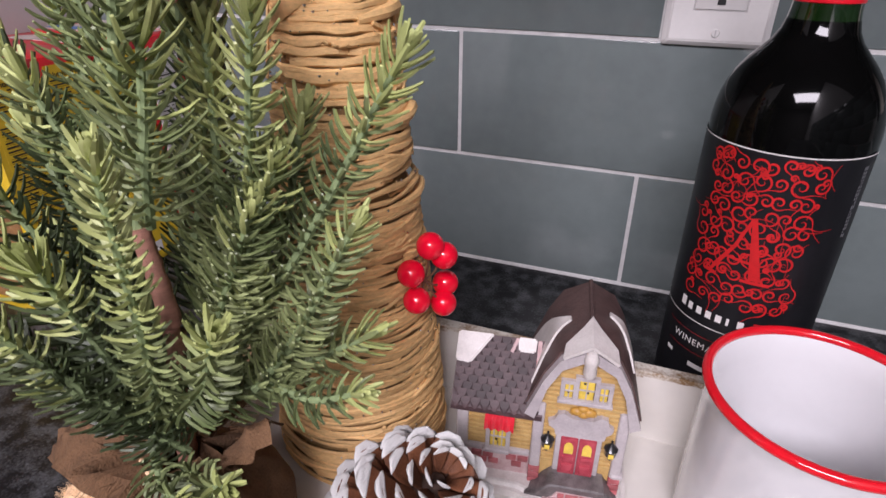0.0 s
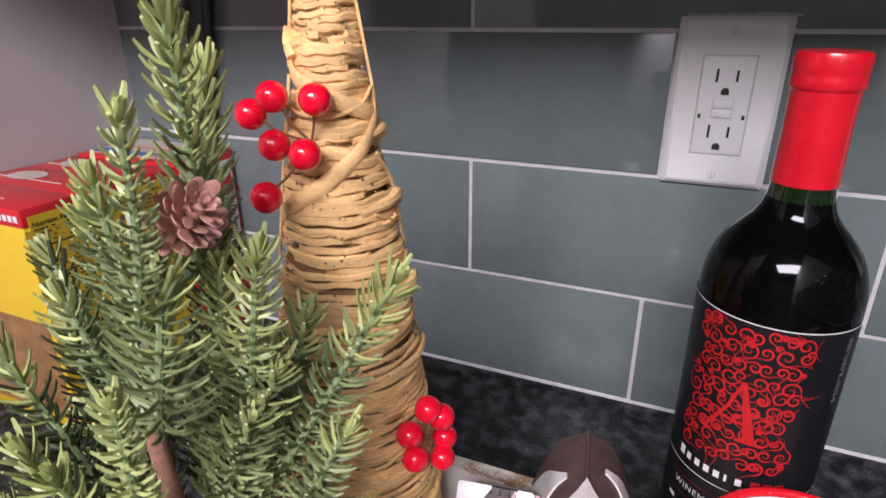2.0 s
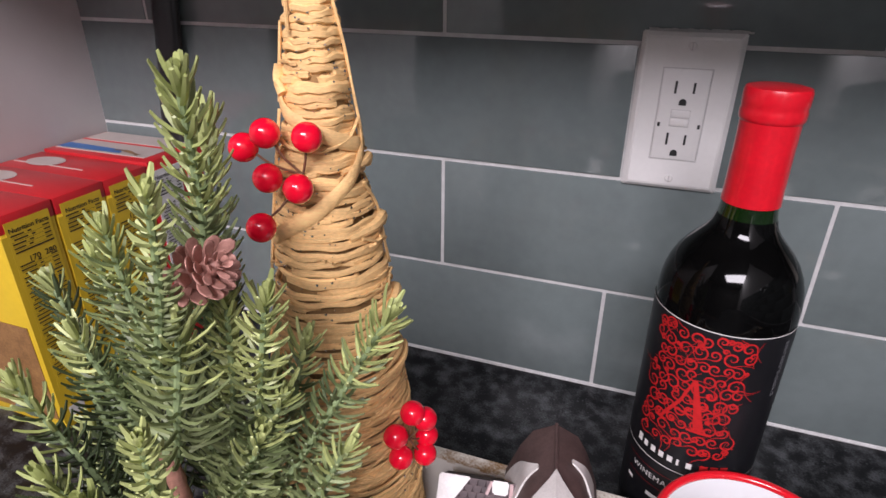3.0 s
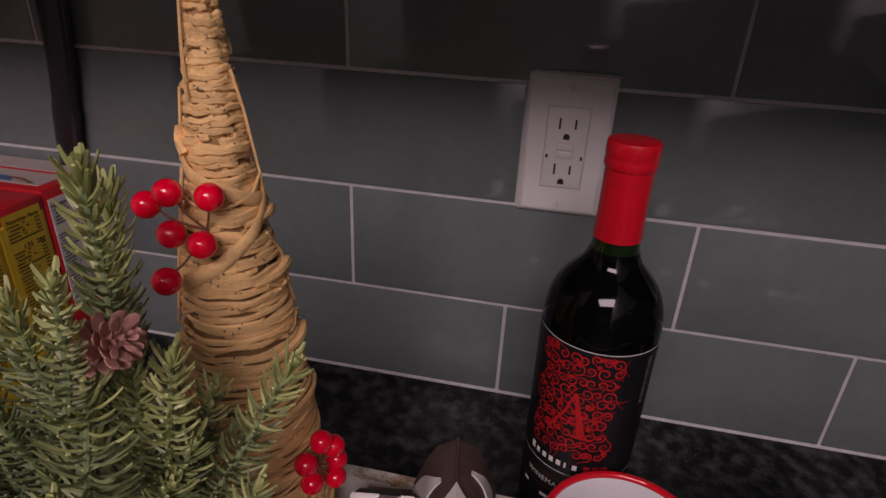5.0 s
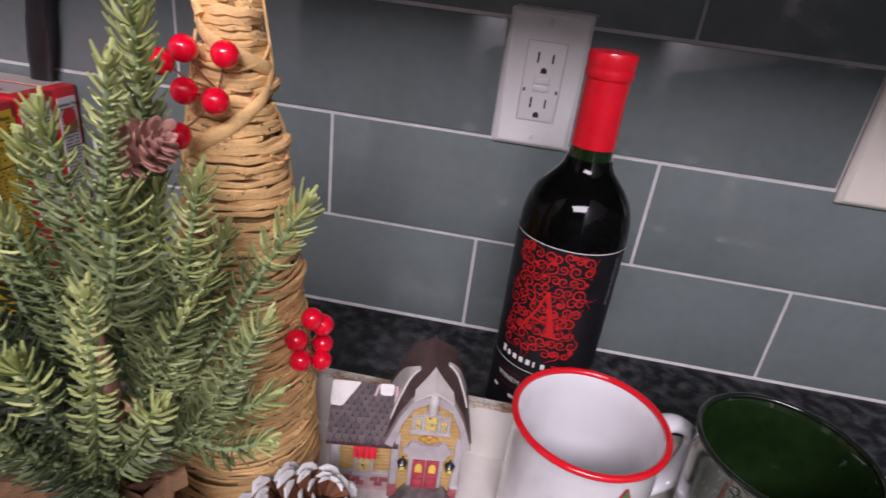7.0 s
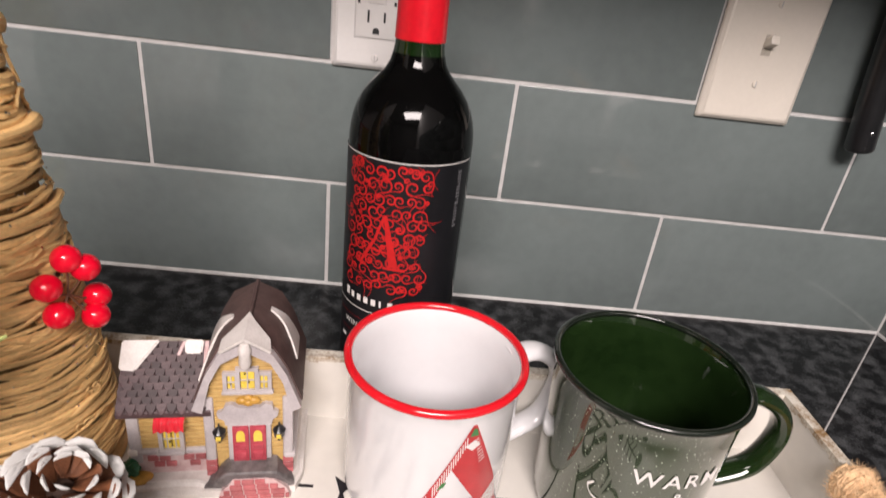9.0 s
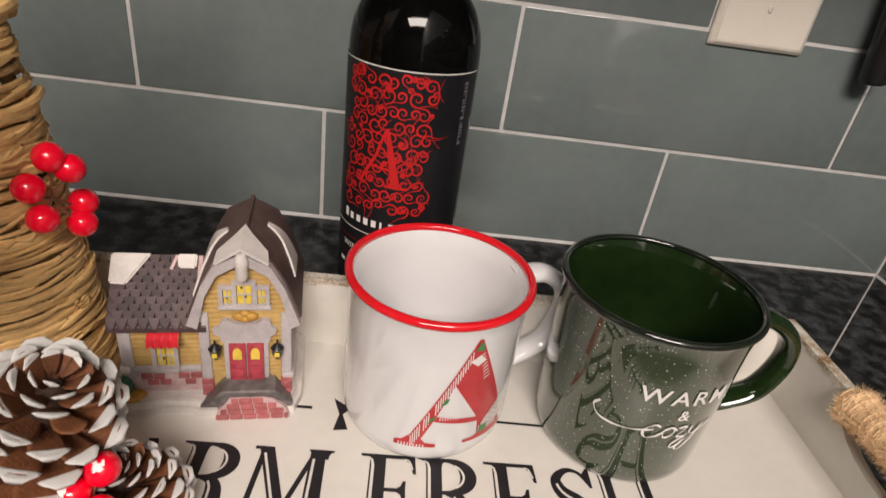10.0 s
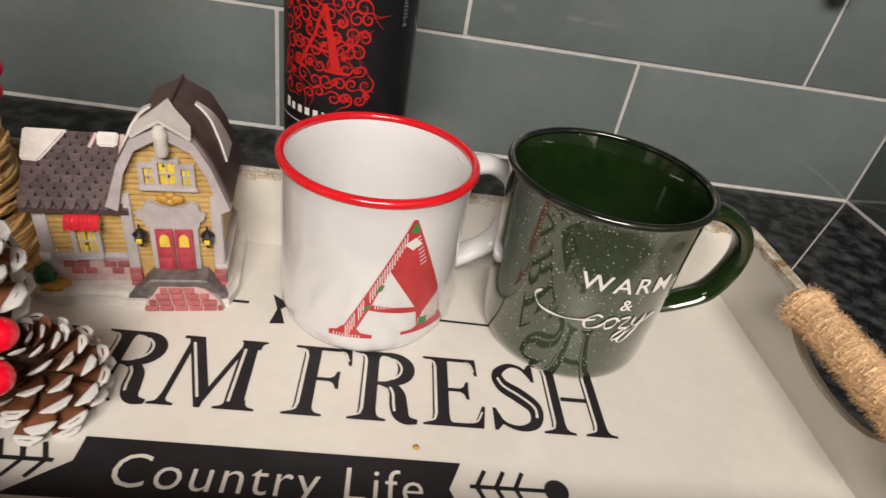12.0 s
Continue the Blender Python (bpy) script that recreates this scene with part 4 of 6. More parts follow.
GX, GY, GR, GZ = 0.2134, -0.2387, 0.0531, 0.1102
gmug = thing("green_mug", (GX, GY, FL), "glossy speckled green stoneware mug with white lettering", "mug", "mugs on the tray")
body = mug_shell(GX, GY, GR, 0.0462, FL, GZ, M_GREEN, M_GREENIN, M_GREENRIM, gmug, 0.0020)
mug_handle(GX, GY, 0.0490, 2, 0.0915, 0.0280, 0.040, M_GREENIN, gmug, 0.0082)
GA = -80.0
CONE = 0.0353
GRR = 0.0466
bm = text_bm("WARM", 0.0132, "CENTER", shear=0.0, bold=0.00012, spacing=1.2)
part("writing", wrap(lay(cut_fine(bm, 0.003), Matrix.Translation((-0.0022, 0.0705, 0.0006))), GX, GY, GRR, GA, 0, CONE), M_LWHITE, body, "white words WARM and cozy")
bm = text_bm("&", 0.0095, "CENTER", bold=0.0001)
part("writing", wrap(lay(bm, Matrix.Translation((0.000, 0.0600, 0.0006))), GX, GY, GRR, GA, 0, CONE), M_LWHITE, body)
bm = bmesh.new()
for pts in (
    [(-0.0395, 0.0590), (-0.0420, 0.0545), (-0.0380, 0.0490), (-0.0270, 0.0480), (-0.0170, 0.0500), (-0.0120, 0.0515)],
    [(-0.0090, 0.0535), (-0.0120, 0.0545), (-0.0165, 0.0500), (-0.0150, 0.0455), (-0.0100, 0.0470), (-0.0065, 0.0510)],
    [(-0.0035, 0.0535), (-0.0068, 0.0510), (-0.0060, 0.0465), (-0.0025, 0.0480), (-0.0015, 0.0525), (-0.0040, 0.0535), (0.0000, 0.0515)],
    [(0.0005, 0.0530), (0.0050, 0.0535), (0.0010, 0.0470), (0.0055, 0.0465), (0.0040, 0.0410), (0.0000, 0.0385), (0.0005, 0.0420), (0.0070, 0.0480)],
    [(0.0080, 0.0535), (0.0075, 0.0490), (0.0110, 0.0480), (0.0145, 0.0540), (0.0110, 0.0450), (0.0060, 0.0370), (0.0030, 0.0385), (0.0080, 0.0450), (0.0180, 0.0520), (0.0215, 0.0530)],
):
    sp = spline([(q[0], q[1] + 0.0015, 0) for q in pts], 6)
    ribbon(bm, sp, [0.0009 + 0.0005 * math.sin(k * 0.55) for k in range(len(sp))], 0.0006 + 0.00003 * random.random())
part("writing", wrap(bm, GX, GY, GRR, GA, 0, CONE), M_LWHITE, body, "white handwritten script")


# ---- wicker cone tree ----
CX, CY = -0.1306, -0.2376
CONE_R = ((0.0, 0.0495), (0.05, 0.0465), (0.10, 0.0418), (0.15, 0.0365), (0.20, 0.0315), (0.25, 0.0240), (0.30, 0.0158), (0.35, 0.0100), (0.41, 0.0035))


def cone_r(z):
    for (z0, r0), (z1, r1) in zip(CONE_R, CONE_R[1:]):
        if z <= z1:
            break
    return r0 + (r1 - r0) * (z - z0) / (z1 - z0)


wick = thing("wicker_cone_tree", (CX, CY, FL), "tan woven rattan cone tree with glitter on the tray", "decoration")
# Added filler body; its dark colour supplies the shaded gaps.
part("core", lathe([(0, FL), (cone_r(FL) - 0.0042, FL), (cone_r(0.2) - 0.0040, 0.2), (cone_r(0.3) - 0.0026, 0.3), (cone_r(0.39) - 0.0018, 0.39), (0, 0.394)], 32, (CX, CY)), M_WICKER_GAP, wick, "filler cone with the shade between canes painted in")
rw = random.Random(11)


def strand(z, thick, tilt, span, lift, name="strand"):
    """One cane wound round the cone: thick is its half height, tilt its slope round the cone, lift how far it stands out."""
    bm = bmesh.new()
    n = max(16, int(40 * span))
    a0, ph = rw.uniform(0, TAU), rw.uniform(0, TAU)
    calm = 1.0 if z < 0.19 else 0.45
    amp, pts, rad = rw.uniform(0.0002, 0.0008) * calm, [], []
    for k in range(n + 1):
        t = k / n
        a = a0 + TAU * span * t
        zz = max(FL + 0.0015, z + tilt * math.sin(a - ph) + amp * math.sin(3 * a + ph) + 0.0004 * math.sin(8 * a + 2 * ph))
        rr = max(0.003, cone_r(zz)) - thick * 0.4 + lift + 0.0006 * math.sin(2 * a + ph) + 0.0004 * math.sin(7 * a)
        if t < 0.04 or t > 0.96:
            rr -= 0.0030
        pts.append((CX + rr * math.cos(a), CY + rr * math.sin(a), zz))
        rad.append(thick * (1 + calm * (0.20 * math.sin(5 * a + ph) + 0.12 * math.sin(11 * a + 2 * ph))))
    tube(bm, pts, rad, 6, flat=0.75)
    part(name, bm, M_WICKER, wick)


z = FL + 0.003
while z < 0.402:
    low = z < 0.19
    thick = rw.uniform(0.0010, 0.0019) if low else rw.uniform(0.0014, 0.0023)
    if rw.random() < 0.12:
        thick *= 1.45
    strand(z, thick, rw.uniform(-0.0042, 0.0042) if low else rw.uniform(-0.0014, 0.0014), rw.uniform(0.75, 1.1), rw.uniform(-0.0012, 0.0006) if low else rw.uniform(-0.0006, 0.0004))
    z += thick * (rw.uniform(1.35, 2.0) if low else rw.uniform(1.5, 1.95) if z < 0.265 else rw.uniform(1.05, 1.5))
# a second, sparser layer of canes that cross the first at a slope
for k in range(70):
    zc = 0.012 + (0.19 * (k + rw.random()) / 60 if k < 60 else 0.19 + 0.018 * (k - 60 + rw.random()))
    low = zc < 0.20
    strand(zc, rw.uniform(0.0009, 0.0017) if low else rw.uniform(0.0012, 0.0018), rw.choice((-1, 1)) * (rw.uniform(0.003, 0.009) if low else rw.uniform(0.001, 0.003)), rw.uniform(0.25, 0.7), rw.uniform(0.0004, 0.0012) if low else rw.uniform(0.0, 0.0006))
# loose, thinner cane
for k in range(60):
    bm = bmesh.new()
    zc = rw.uniform(0.01, 0.16) if k < 36 else rw.uniform(0.15, 0.37)
    a0 = rw.uniform(0, TAU)
    span = rw.uniform(0.5, 2.0)
    off = rw.uniform(-0.008, 0.008)
    waves = rw.choice((1, 1, 2))
    pts = []
    for j in range(15):
        t = j / 14
        zz = zc + off * math.sin(math.pi * t * waves) + (0.0010 if zc < 0.17 else 0.0003) * rw.uniform(-1, 1)
        rr = cone_r(zz) + 0.0006 + 0.0022 * math.sin(math.pi * t) * rw.random()
        pts.append((CX + rr * math.cos(a0 + span * t), CY + rr * math.sin(a0 + span * t), max(FL + 0.001, zz)))
    tube(bm, spline(pts, 2), rw.uniform(0.0005, 0.0010), 5)
    part("loose_strand", bm, M_WICKER, wick)
# curls of cane
for k in range(10):
    bm = bmesh.new()
    zc, a0 = rw.uniform(0.03, 0.17), radians(rw.uniform(-120, 20))
    c = Vector((CX + (cone_r(zc) + 0.002) * math.cos(a0), CY + (cone_r(zc) + 0.002) * math.sin(a0), zc))
    tv = Vector((-math.sin(a0), math.cos(a0), 0))
    rr = rw.uniform(0.0015, 0.0028)
    tube(bm, [c + tv * rr * math.cos(t * 0.5) * (1 + 0.03 * t) + Vector((0, 0, rr * 0.8 * math.sin(t * 0.5))) + tv * 0.0004 * t for t in range(22)], 0.0006, 5)
    part("loose_strand", bm, M_WICKER, wick)


def on_cone(a, z, out=0.002):
    rr = cone_r(z) + out
    return (CX + rr * math.cos(radians(a)), CY + rr * math.sin(radians(a)), z)


# broad flat bands that climb the upper cone, and thin wires
for ctrl, wd in (((-150, 0.322), (-143, 0.309), (-112, 0.302), (-78, 0.297), (-42, 0.292), (-8, 0.288), (18, 0.286)), 0.0036), (((28, 0.294), (5, 0.283), (-28, 0.272), (-68, 0.260), (-105, 0.250), (-140, 0.241), (-165, 0.236)), 0.0036):
    bm = bmesh.new()
    tube(bm, spline([on_cone(a, z, 0.0014) for a, z in ctrl], 6), wd, 8, flat=0.35)
    part("band", bm, M_WICKER, wick, "broad flat cane band")
for ctrl in (((-122, 0.378), (-117, 0.357), (-106, 0.336)), ((-8, 0.348), (8, 0.331), (16, 0.312), (22, 0.292)), ((-6, 0.270), (16, 0.257), (24, 0.244), (20, 0.233), (29, 0.221)), ((-138, 0.303), (-142, 0.276), (-142, 0.250), (-137, 0.220)), ((-141, 0.291), (-100, 0.288), (-60, 0.287), (-20, 0.291), (18, 0.298)), ((-140, 0.340), (-146, 0.322), (-143, 0.306))):
    bm = bmesh.new()
    tube(bm, spline([on_cone(a, z, 0.0020) for a, z in ctrl], 5), 0.0008, 5)
    part("wire", bm, M_WICKER, wick)
# a few thick knobs where bundles bulge from the outline
for a0, z0, r0 in ((24, 0.247, 0.0042), (30, 0.203, 0.0040), (27, 0.278, 0.0030), (-140, 0.313, 0.0026), (32, 0.165, 0.0030)):
    bm = bmesh.new()
    tube(bm, spline([on_cone(a0 - 60, z0 - 0.002, -0.001), on_cone(a0 - 25, z0, 0.001), on_cone(a0, z0 + 0.001, 0.0022), on_cone(a0 + 12, z0 - 0.003, 0.001)], 6), [r0 * (0.55 + 0.45 * k / 18) for k in range(19)], 8)
    part("strand", bm, M_WICKER, wick)
bm = bmesh.new()
for k in range(900):
    a, zz = radians(rw.uniform(-215, 35)), rw.uniform(0.015, 0.37)
    rr = cone_r(zz) + rw.uniform(-0.0004, 0.0010)
    bmesh.ops.create_icosphere(bm, subdivisions=1, radius=rw.choice((0.0003, 0.0004, 0.0005, 0.0006, 0.0008)), matrix=Matrix.Translation((CX + rr * math.cos(a), CY + rr * math.sin(a), zz)))
tagged(part("glitter", bm, M_GLITTER, wick, "scattered clear glitter grains", smooth=False), kind="stuff")


# ---- berry sprigs ----
def ball_mesh(r, material):
    bm = bmesh.new()
    bmesh.ops.create_uvsphere(bm, u_segments=24, v_segments=16, radius=r)
    me = mesh_of(bm, "berry")
    me.materials.append(material)
    return me


BERRY = ball_mesh(0.0067, M_BERRY)


def sprig(name, root, spots, label, frost=False):
    ob = thing(name, root, label, "berries")
    for p in spots:
        p = Vector(p)
        b = part("berry", BERRY, None, ob, at=Matrix.Translation(p) @ Matrix.Rotation(p.x * 900, 4, "X"))
        bm = bmesh.new()
        rt = Vector(root)
        mid = (p + rt) / 2 + Vector((0, 0, -0.002))
        tube(bm, spline([rt, mid, p + (rt - p).normalized() * 0.005], 5), 0.0006, 5)
        part("stalk", bm, M_WIRE, ob)
        if frost and p.x > -0.0420:
            bm = bmesh.new()
            bmesh.ops.create_icosphere(bm, subdivisions=4, radius=0.00678, matrix=Matrix.Translation(p))
            keep = Vector((rw.uniform(-0.3, 0.6), -0.5, 0.8)).normalized()
            bmesh.ops.delete(bm, geom=[f for f in bm.faces if ((f.calc_center_median() - p).normalized()).dot(keep) < 0.965 + 0.10 * noise.noise(Vector((f.calc_center_median().x * 700, f.calc_center_median().y * 260, f.calc_center_median().z * 260)))], context="FACES")
            part("frost", bm, M_SNOW, ob, "white frosting smear")
    return ob


sprig("berry_sprig", (-0.128, -0.259, 0.277), ((-0.1555, -0.2625, 0.2875), (-0.1420, -0.2640, 0.2955), (-0.1222, -0.2622, 0.2952), (-0.1415, -0.2665, 0.2760), (-0.1245, -0.2690, 0.2740), (-0.1410, -0.2760, 0.2560)), "six glossy red berries on wire stalks in the wicker")
sprig("berry_sprig", (-0.0845, -0.2480, 0.1270), ((-0.0875, -0.2575, 0.1355), (-0.0805, -0.2505, 0.1480), (-0.0755, -0.2455, 0.1415), (-0.0790, -0.2340, 0.1190), (-0.0775, -0.2405, 0.1110), (-0.0855, -0.2560, 0.1200)), "ring of six glossy red berries in the wicker")

# ---- artificial fir ----
fir = thing("artificial_fir_tree", (-0.150, -0.345, FL), "small artificial green fir tree with burlap base", "tree")
rf = random.Random(5)


def needle(bm, p, d, up, ln, w, rise):
    """One plump blunt needle that leaves the twig sideways and bends towards its tip; rise: how steeply it climbs."""
    side = d.cross(up)
    if side.length < 1e-4:
        side = d.cross(Vector((1, 0, 0)))
    side.normalize()
    rows = []
    for t, ww in ((0, 0.72), (0.35, 1.0), (0.70, 0.98), (0.93, 0.62)):
        c = p + d * ln * (t - (0.10 + 0.22 * rise) * t * t) + up * ln * (0.40 * rise * t + 0.40 * t * t)
        nrm = (up - d * (0.4 * t + 0.3 * rise)).normalized()
        rows.append([bm.verts.new(c + side * w * ww), bm.verts.new(c - nrm * w * 0.55 * ww), bm.verts.new(c - side * w * ww), bm.verts.new(c + nrm * w * 0.75 * ww)])
    for a, b in zip(rows, rows[1:]):
        for j in range(4):
            bm.faces.new((a[j], a[(j + 1) % 4], b[(j + 1) % 4], b[j]))
    bm.faces.new(rows[-1])


def branch(base, tip, spread=0.0125, dark=False, sag=0.004, step=0.0042, young=0.30, rise=0.4, plump=1.0):
    base, tip = Vector(base), Vector(tip)
    axis = (tip - base)
    ln = axis.length
    dirn = axis.normalized()
    ref = dirn.cross(Vector((0.15, -0.95, 0.35))).normalized()
    ranks = (-0.45, 0.30, math.pi - 0.30, math.pi + 0.45, math.pi / 2, -math.pi / 2)
    mid = (base + tip) / 2 + Vector((rf.uniform(-1, 1), rf.uniform(-1, 1), -1)).normalized() * sag
    line = spline([base, mid, tip], 12)
    bm = bmesh.new()
    tube(bm, line, [0.0017 - 0.0006 * k / (len(line) - 1) for k in range(len(line))], 7)
    br = part("branch", bm, M_STEM, fir)
    old, fresh = bmesh.new(), bmesh.new()
    n = int(ln / step)
    for k in range(1, n + 1):
        for j, rank in enumerate(ranks):
            t = min(1.0, (k - 0.5 * (j % 2) + rf.uniform(-0.2, 0.2)) / n)
            f = max(0.0, t) * (len(line) - 1)
            i = min(int(f), len(line) - 2)
            p = line[i].lerp(line[i + 1], f - i)
            d = (line[i + 1] - line[i]).normalized()
            a = rank + (k % 2) * 0.30 + rf.uniform(-0.22, 0.22)
            rad = Matrix.Rotation(a, 3, d) @ ref
            rad = (rad - d * rad.dot(d)).normalized()
            lean = -0.02 + 0.8 * max(0.0, t - 0.80) / 0.20 + rf.uniform(-0.16, 0.18)
            nd = (rad + d * lean).normalized()
            nl = spread * (1.14 + 0.22 * rise) * (0.97 + rf.uniform(-0.14, 0.10)) * (1.20 - 0.46 * t) * min(1.0, 0.6 + 3.0 * t)
            needle(fresh if t > 1 - 0.75 * young + rf.uniform(-0.12, 0.12) else old, p, nd, d, nl, plump * (0.00094 if t < 0.8 else 0.00106), rise)
    for j in range(11):
        a = j * TAU / 11
        rad = Matrix.Rotation(a, 3, dirn) @ ref
        needle(fresh, tip, (rad * rf.uniform(0.15, 0.6) + dirn).normalized(), dirn, spread * rf.uniform(0.45, 0.7), plump * 0.00118, 0.3)
    # dark: the branch's shade is put into its needle colour.
    tagged(part("needles", old, M_NEEDLE_SHADE if dark else M_NEEDLE, br), kind="stuff")
    tagged(part("young_needles", fresh, M_NEEDLE_SHADE if dark and young < 0.1 else M_NEEDLET, br, "yellow-green needle tips"), kind="stuff")


bm = bmesh.new()
trunk = spline([(-0.1560, -0.3440, 0.070), (-0.1420, -0.3500, 0.125), (-0.1330, -0.3530, 0.155), (-0.1400, -0.3500, 0.192)], 10)
tube(bm, trunk, [0.0041 + 0.0003 * math.sin(k * 2.6) - 0.0008 * k / 30 for k in range(len(trunk))], 12)
part("trunk", bm, M_TRUNK, fir, "brown paper-wrapped wire trunk")
bm = bmesh.new()
tube(bm, spline([(-0.1410, -0.3500, 0.189), (-0.1330, -0.3380, 0.238), (-0.1265, -0.3305, 0.250)], 8), 0.0022, 8)
part("leader", bm, M_STEM, fir, "green upper stem")
branch((-0.1265, -0.3300, 0.2450), (-0.1190, -0.3325, 0.3270), 0.0118, young=0.6, rise=0.8, plump=1.2, step=0.0046)
branch((-0.1350, -0.3200, 0.2350), (-0.1394, -0.3011, 0.3084), 0.0115, young=0.6, rise=0.8, plump=1.1, step=0.0046)
branch((-0.1220, -0.3360, 0.1400), (-0.0665, -0.3080, 0.2420), 0.0140, young=0.3)
branch((-0.1180, -0.3360, 0.1500), (-0.0997, -0.3320, 0.2560), 0.0135, young=0.5)
branch((-0.1280, -0.3380, 0.1550), (-0.1185, -0.3290, 0.2510), 0.0115, young=0.6)
branch((-0.1300, -0.3540, 0.1960), (-0.1215, -0.3495, 0.2520), 0.0175, young=0.4)
branch((-0.1120, -0.3440, 0.1290), (-0.0885, -0.3205, 0.1735), 0.0120, young=0.12)
branch((-0.1350, -0.3500, 0.1180), (-0.0800, -0.3190, 0.1430), 0.0140, young=0.12)
branch((-0.1080, -0.3400, 0.1290), (-0.0725, -0.3390, 0.1360), 0.0110, young=0.2)
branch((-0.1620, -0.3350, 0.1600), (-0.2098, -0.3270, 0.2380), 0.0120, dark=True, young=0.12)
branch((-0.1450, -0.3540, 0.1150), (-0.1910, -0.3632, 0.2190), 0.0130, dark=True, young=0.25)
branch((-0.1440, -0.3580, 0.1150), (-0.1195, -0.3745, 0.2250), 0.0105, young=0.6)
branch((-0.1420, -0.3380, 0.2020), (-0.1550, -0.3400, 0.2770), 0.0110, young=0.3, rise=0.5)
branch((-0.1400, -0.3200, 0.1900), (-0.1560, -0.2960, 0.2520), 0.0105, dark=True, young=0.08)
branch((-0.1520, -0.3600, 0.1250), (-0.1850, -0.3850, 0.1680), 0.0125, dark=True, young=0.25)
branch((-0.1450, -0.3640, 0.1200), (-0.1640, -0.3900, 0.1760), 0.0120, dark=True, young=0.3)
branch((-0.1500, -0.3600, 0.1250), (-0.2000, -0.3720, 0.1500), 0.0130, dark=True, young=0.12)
branch((-0.1400, -0.3500, 0.1050), (-0.1080, -0.3360, 0.1950), 0.0145, young=0.1)
branch((-0.1300, -0.3420, 0.1500), (-0.1020, -0.3280, 0.2100), 0.0135, young=0.15)
branch((-0.1380, -0.3580, 0.1200), (-0.1080, -0.3620, 0.1650), 0.0130, young=0.2)
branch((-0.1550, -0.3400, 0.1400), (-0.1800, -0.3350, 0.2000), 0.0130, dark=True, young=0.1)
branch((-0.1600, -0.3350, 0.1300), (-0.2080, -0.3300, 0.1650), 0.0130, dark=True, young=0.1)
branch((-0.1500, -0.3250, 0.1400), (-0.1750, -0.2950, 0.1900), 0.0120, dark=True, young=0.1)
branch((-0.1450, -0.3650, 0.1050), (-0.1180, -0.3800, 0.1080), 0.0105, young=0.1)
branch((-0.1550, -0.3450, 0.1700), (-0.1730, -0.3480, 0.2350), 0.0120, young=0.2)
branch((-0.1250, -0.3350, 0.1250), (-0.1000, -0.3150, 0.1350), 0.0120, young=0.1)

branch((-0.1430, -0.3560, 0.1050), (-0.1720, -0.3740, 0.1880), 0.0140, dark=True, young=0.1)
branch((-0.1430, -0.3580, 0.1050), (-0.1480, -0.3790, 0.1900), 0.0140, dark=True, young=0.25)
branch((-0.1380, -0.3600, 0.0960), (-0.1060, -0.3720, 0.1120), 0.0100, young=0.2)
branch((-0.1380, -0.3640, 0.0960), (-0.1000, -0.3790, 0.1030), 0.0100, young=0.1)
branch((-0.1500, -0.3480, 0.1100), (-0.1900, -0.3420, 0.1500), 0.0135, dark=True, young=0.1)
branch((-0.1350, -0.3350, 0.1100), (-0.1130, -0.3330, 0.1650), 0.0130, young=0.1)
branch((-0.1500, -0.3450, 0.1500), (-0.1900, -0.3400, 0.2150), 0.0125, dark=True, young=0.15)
branch((-0.1380, -0.3350, 0.1700), (-0.1300, -0.3200, 0.2350), 0.0120, young=0.2)

branch((-0.1275, -0.3555, 0.2400), (-0.1110, -0.3595, 0.3030), 0.0085, young=0.45, rise=0.5)
branch((-0.1500, -0.3420, 0.2000), (-0.1680, -0.3360, 0.2620), 0.0115, young=0.25)

branch((-0.1300, -0.3200, 0.1300), (-0.1050, -0.3050, 0.2200), 0.0130, young=0.12)
branch((-0.1500, -0.3200, 0.1500), (-0.1400, -0.3050, 0.2350), 0.0130, dark=True, young=0.05)
branch((-0.1200, -0.3400, 0.1200), (-0.0780, -0.3250, 0.1900), 0.0125, young=0.08)
branch((-0.1400, -0.3300, 0.1300), (-0.1200, -0.3100, 0.2050), 0.0130, young=0.12)
branch((-0.1380, -0.3560, 0.1000), (-0.1600, -0.3780, 0.1450), 0.0130, dark=True, young=0.1)

# burlap foot, gathered at the neck
bm = bmesh.new()
n = 72
prof = [(0.030, FL), (0.039, FL + 0.006), (0.0435, FL + 0.022), (0.0430, FL + 0.045), (0.036, FL + 0.062), (0.021, FL + 0.072), (0.012, FL + 0.075), (0.015, FL + 0.080), (0.021, FL + 0.086), (0.024, FL + 0.087)]
rings = []
for j, (r, z) in enumerate(prof):
    fold = 0.05 + 0.05 * j if j > 4 else 0.03
    rings.append([bm.verts.new((-0.153 + r * (1 + fold * math.sin(9 * a + j * 0.3) + 0.04 * math.sin(4 * a + j)) * math.cos(a), -0.350 + r * (1 + fold * math.sin(9 * a + j * 0.3) + 0.04 * math.sin(4 * a + j)) * math.sin(a), z + (0.004 * math.sin(5 * a) if j > 7 else 0))) for a in (TAU * k / n for k in range(n))])
for a, b in zip(rings, rings[1:]):
    for k in range(n):
        bm.faces.new((a[k], a[(k + 1) % n], b[(k + 1) % n], b[k]))
bm.faces.new(rings[0][::-1])
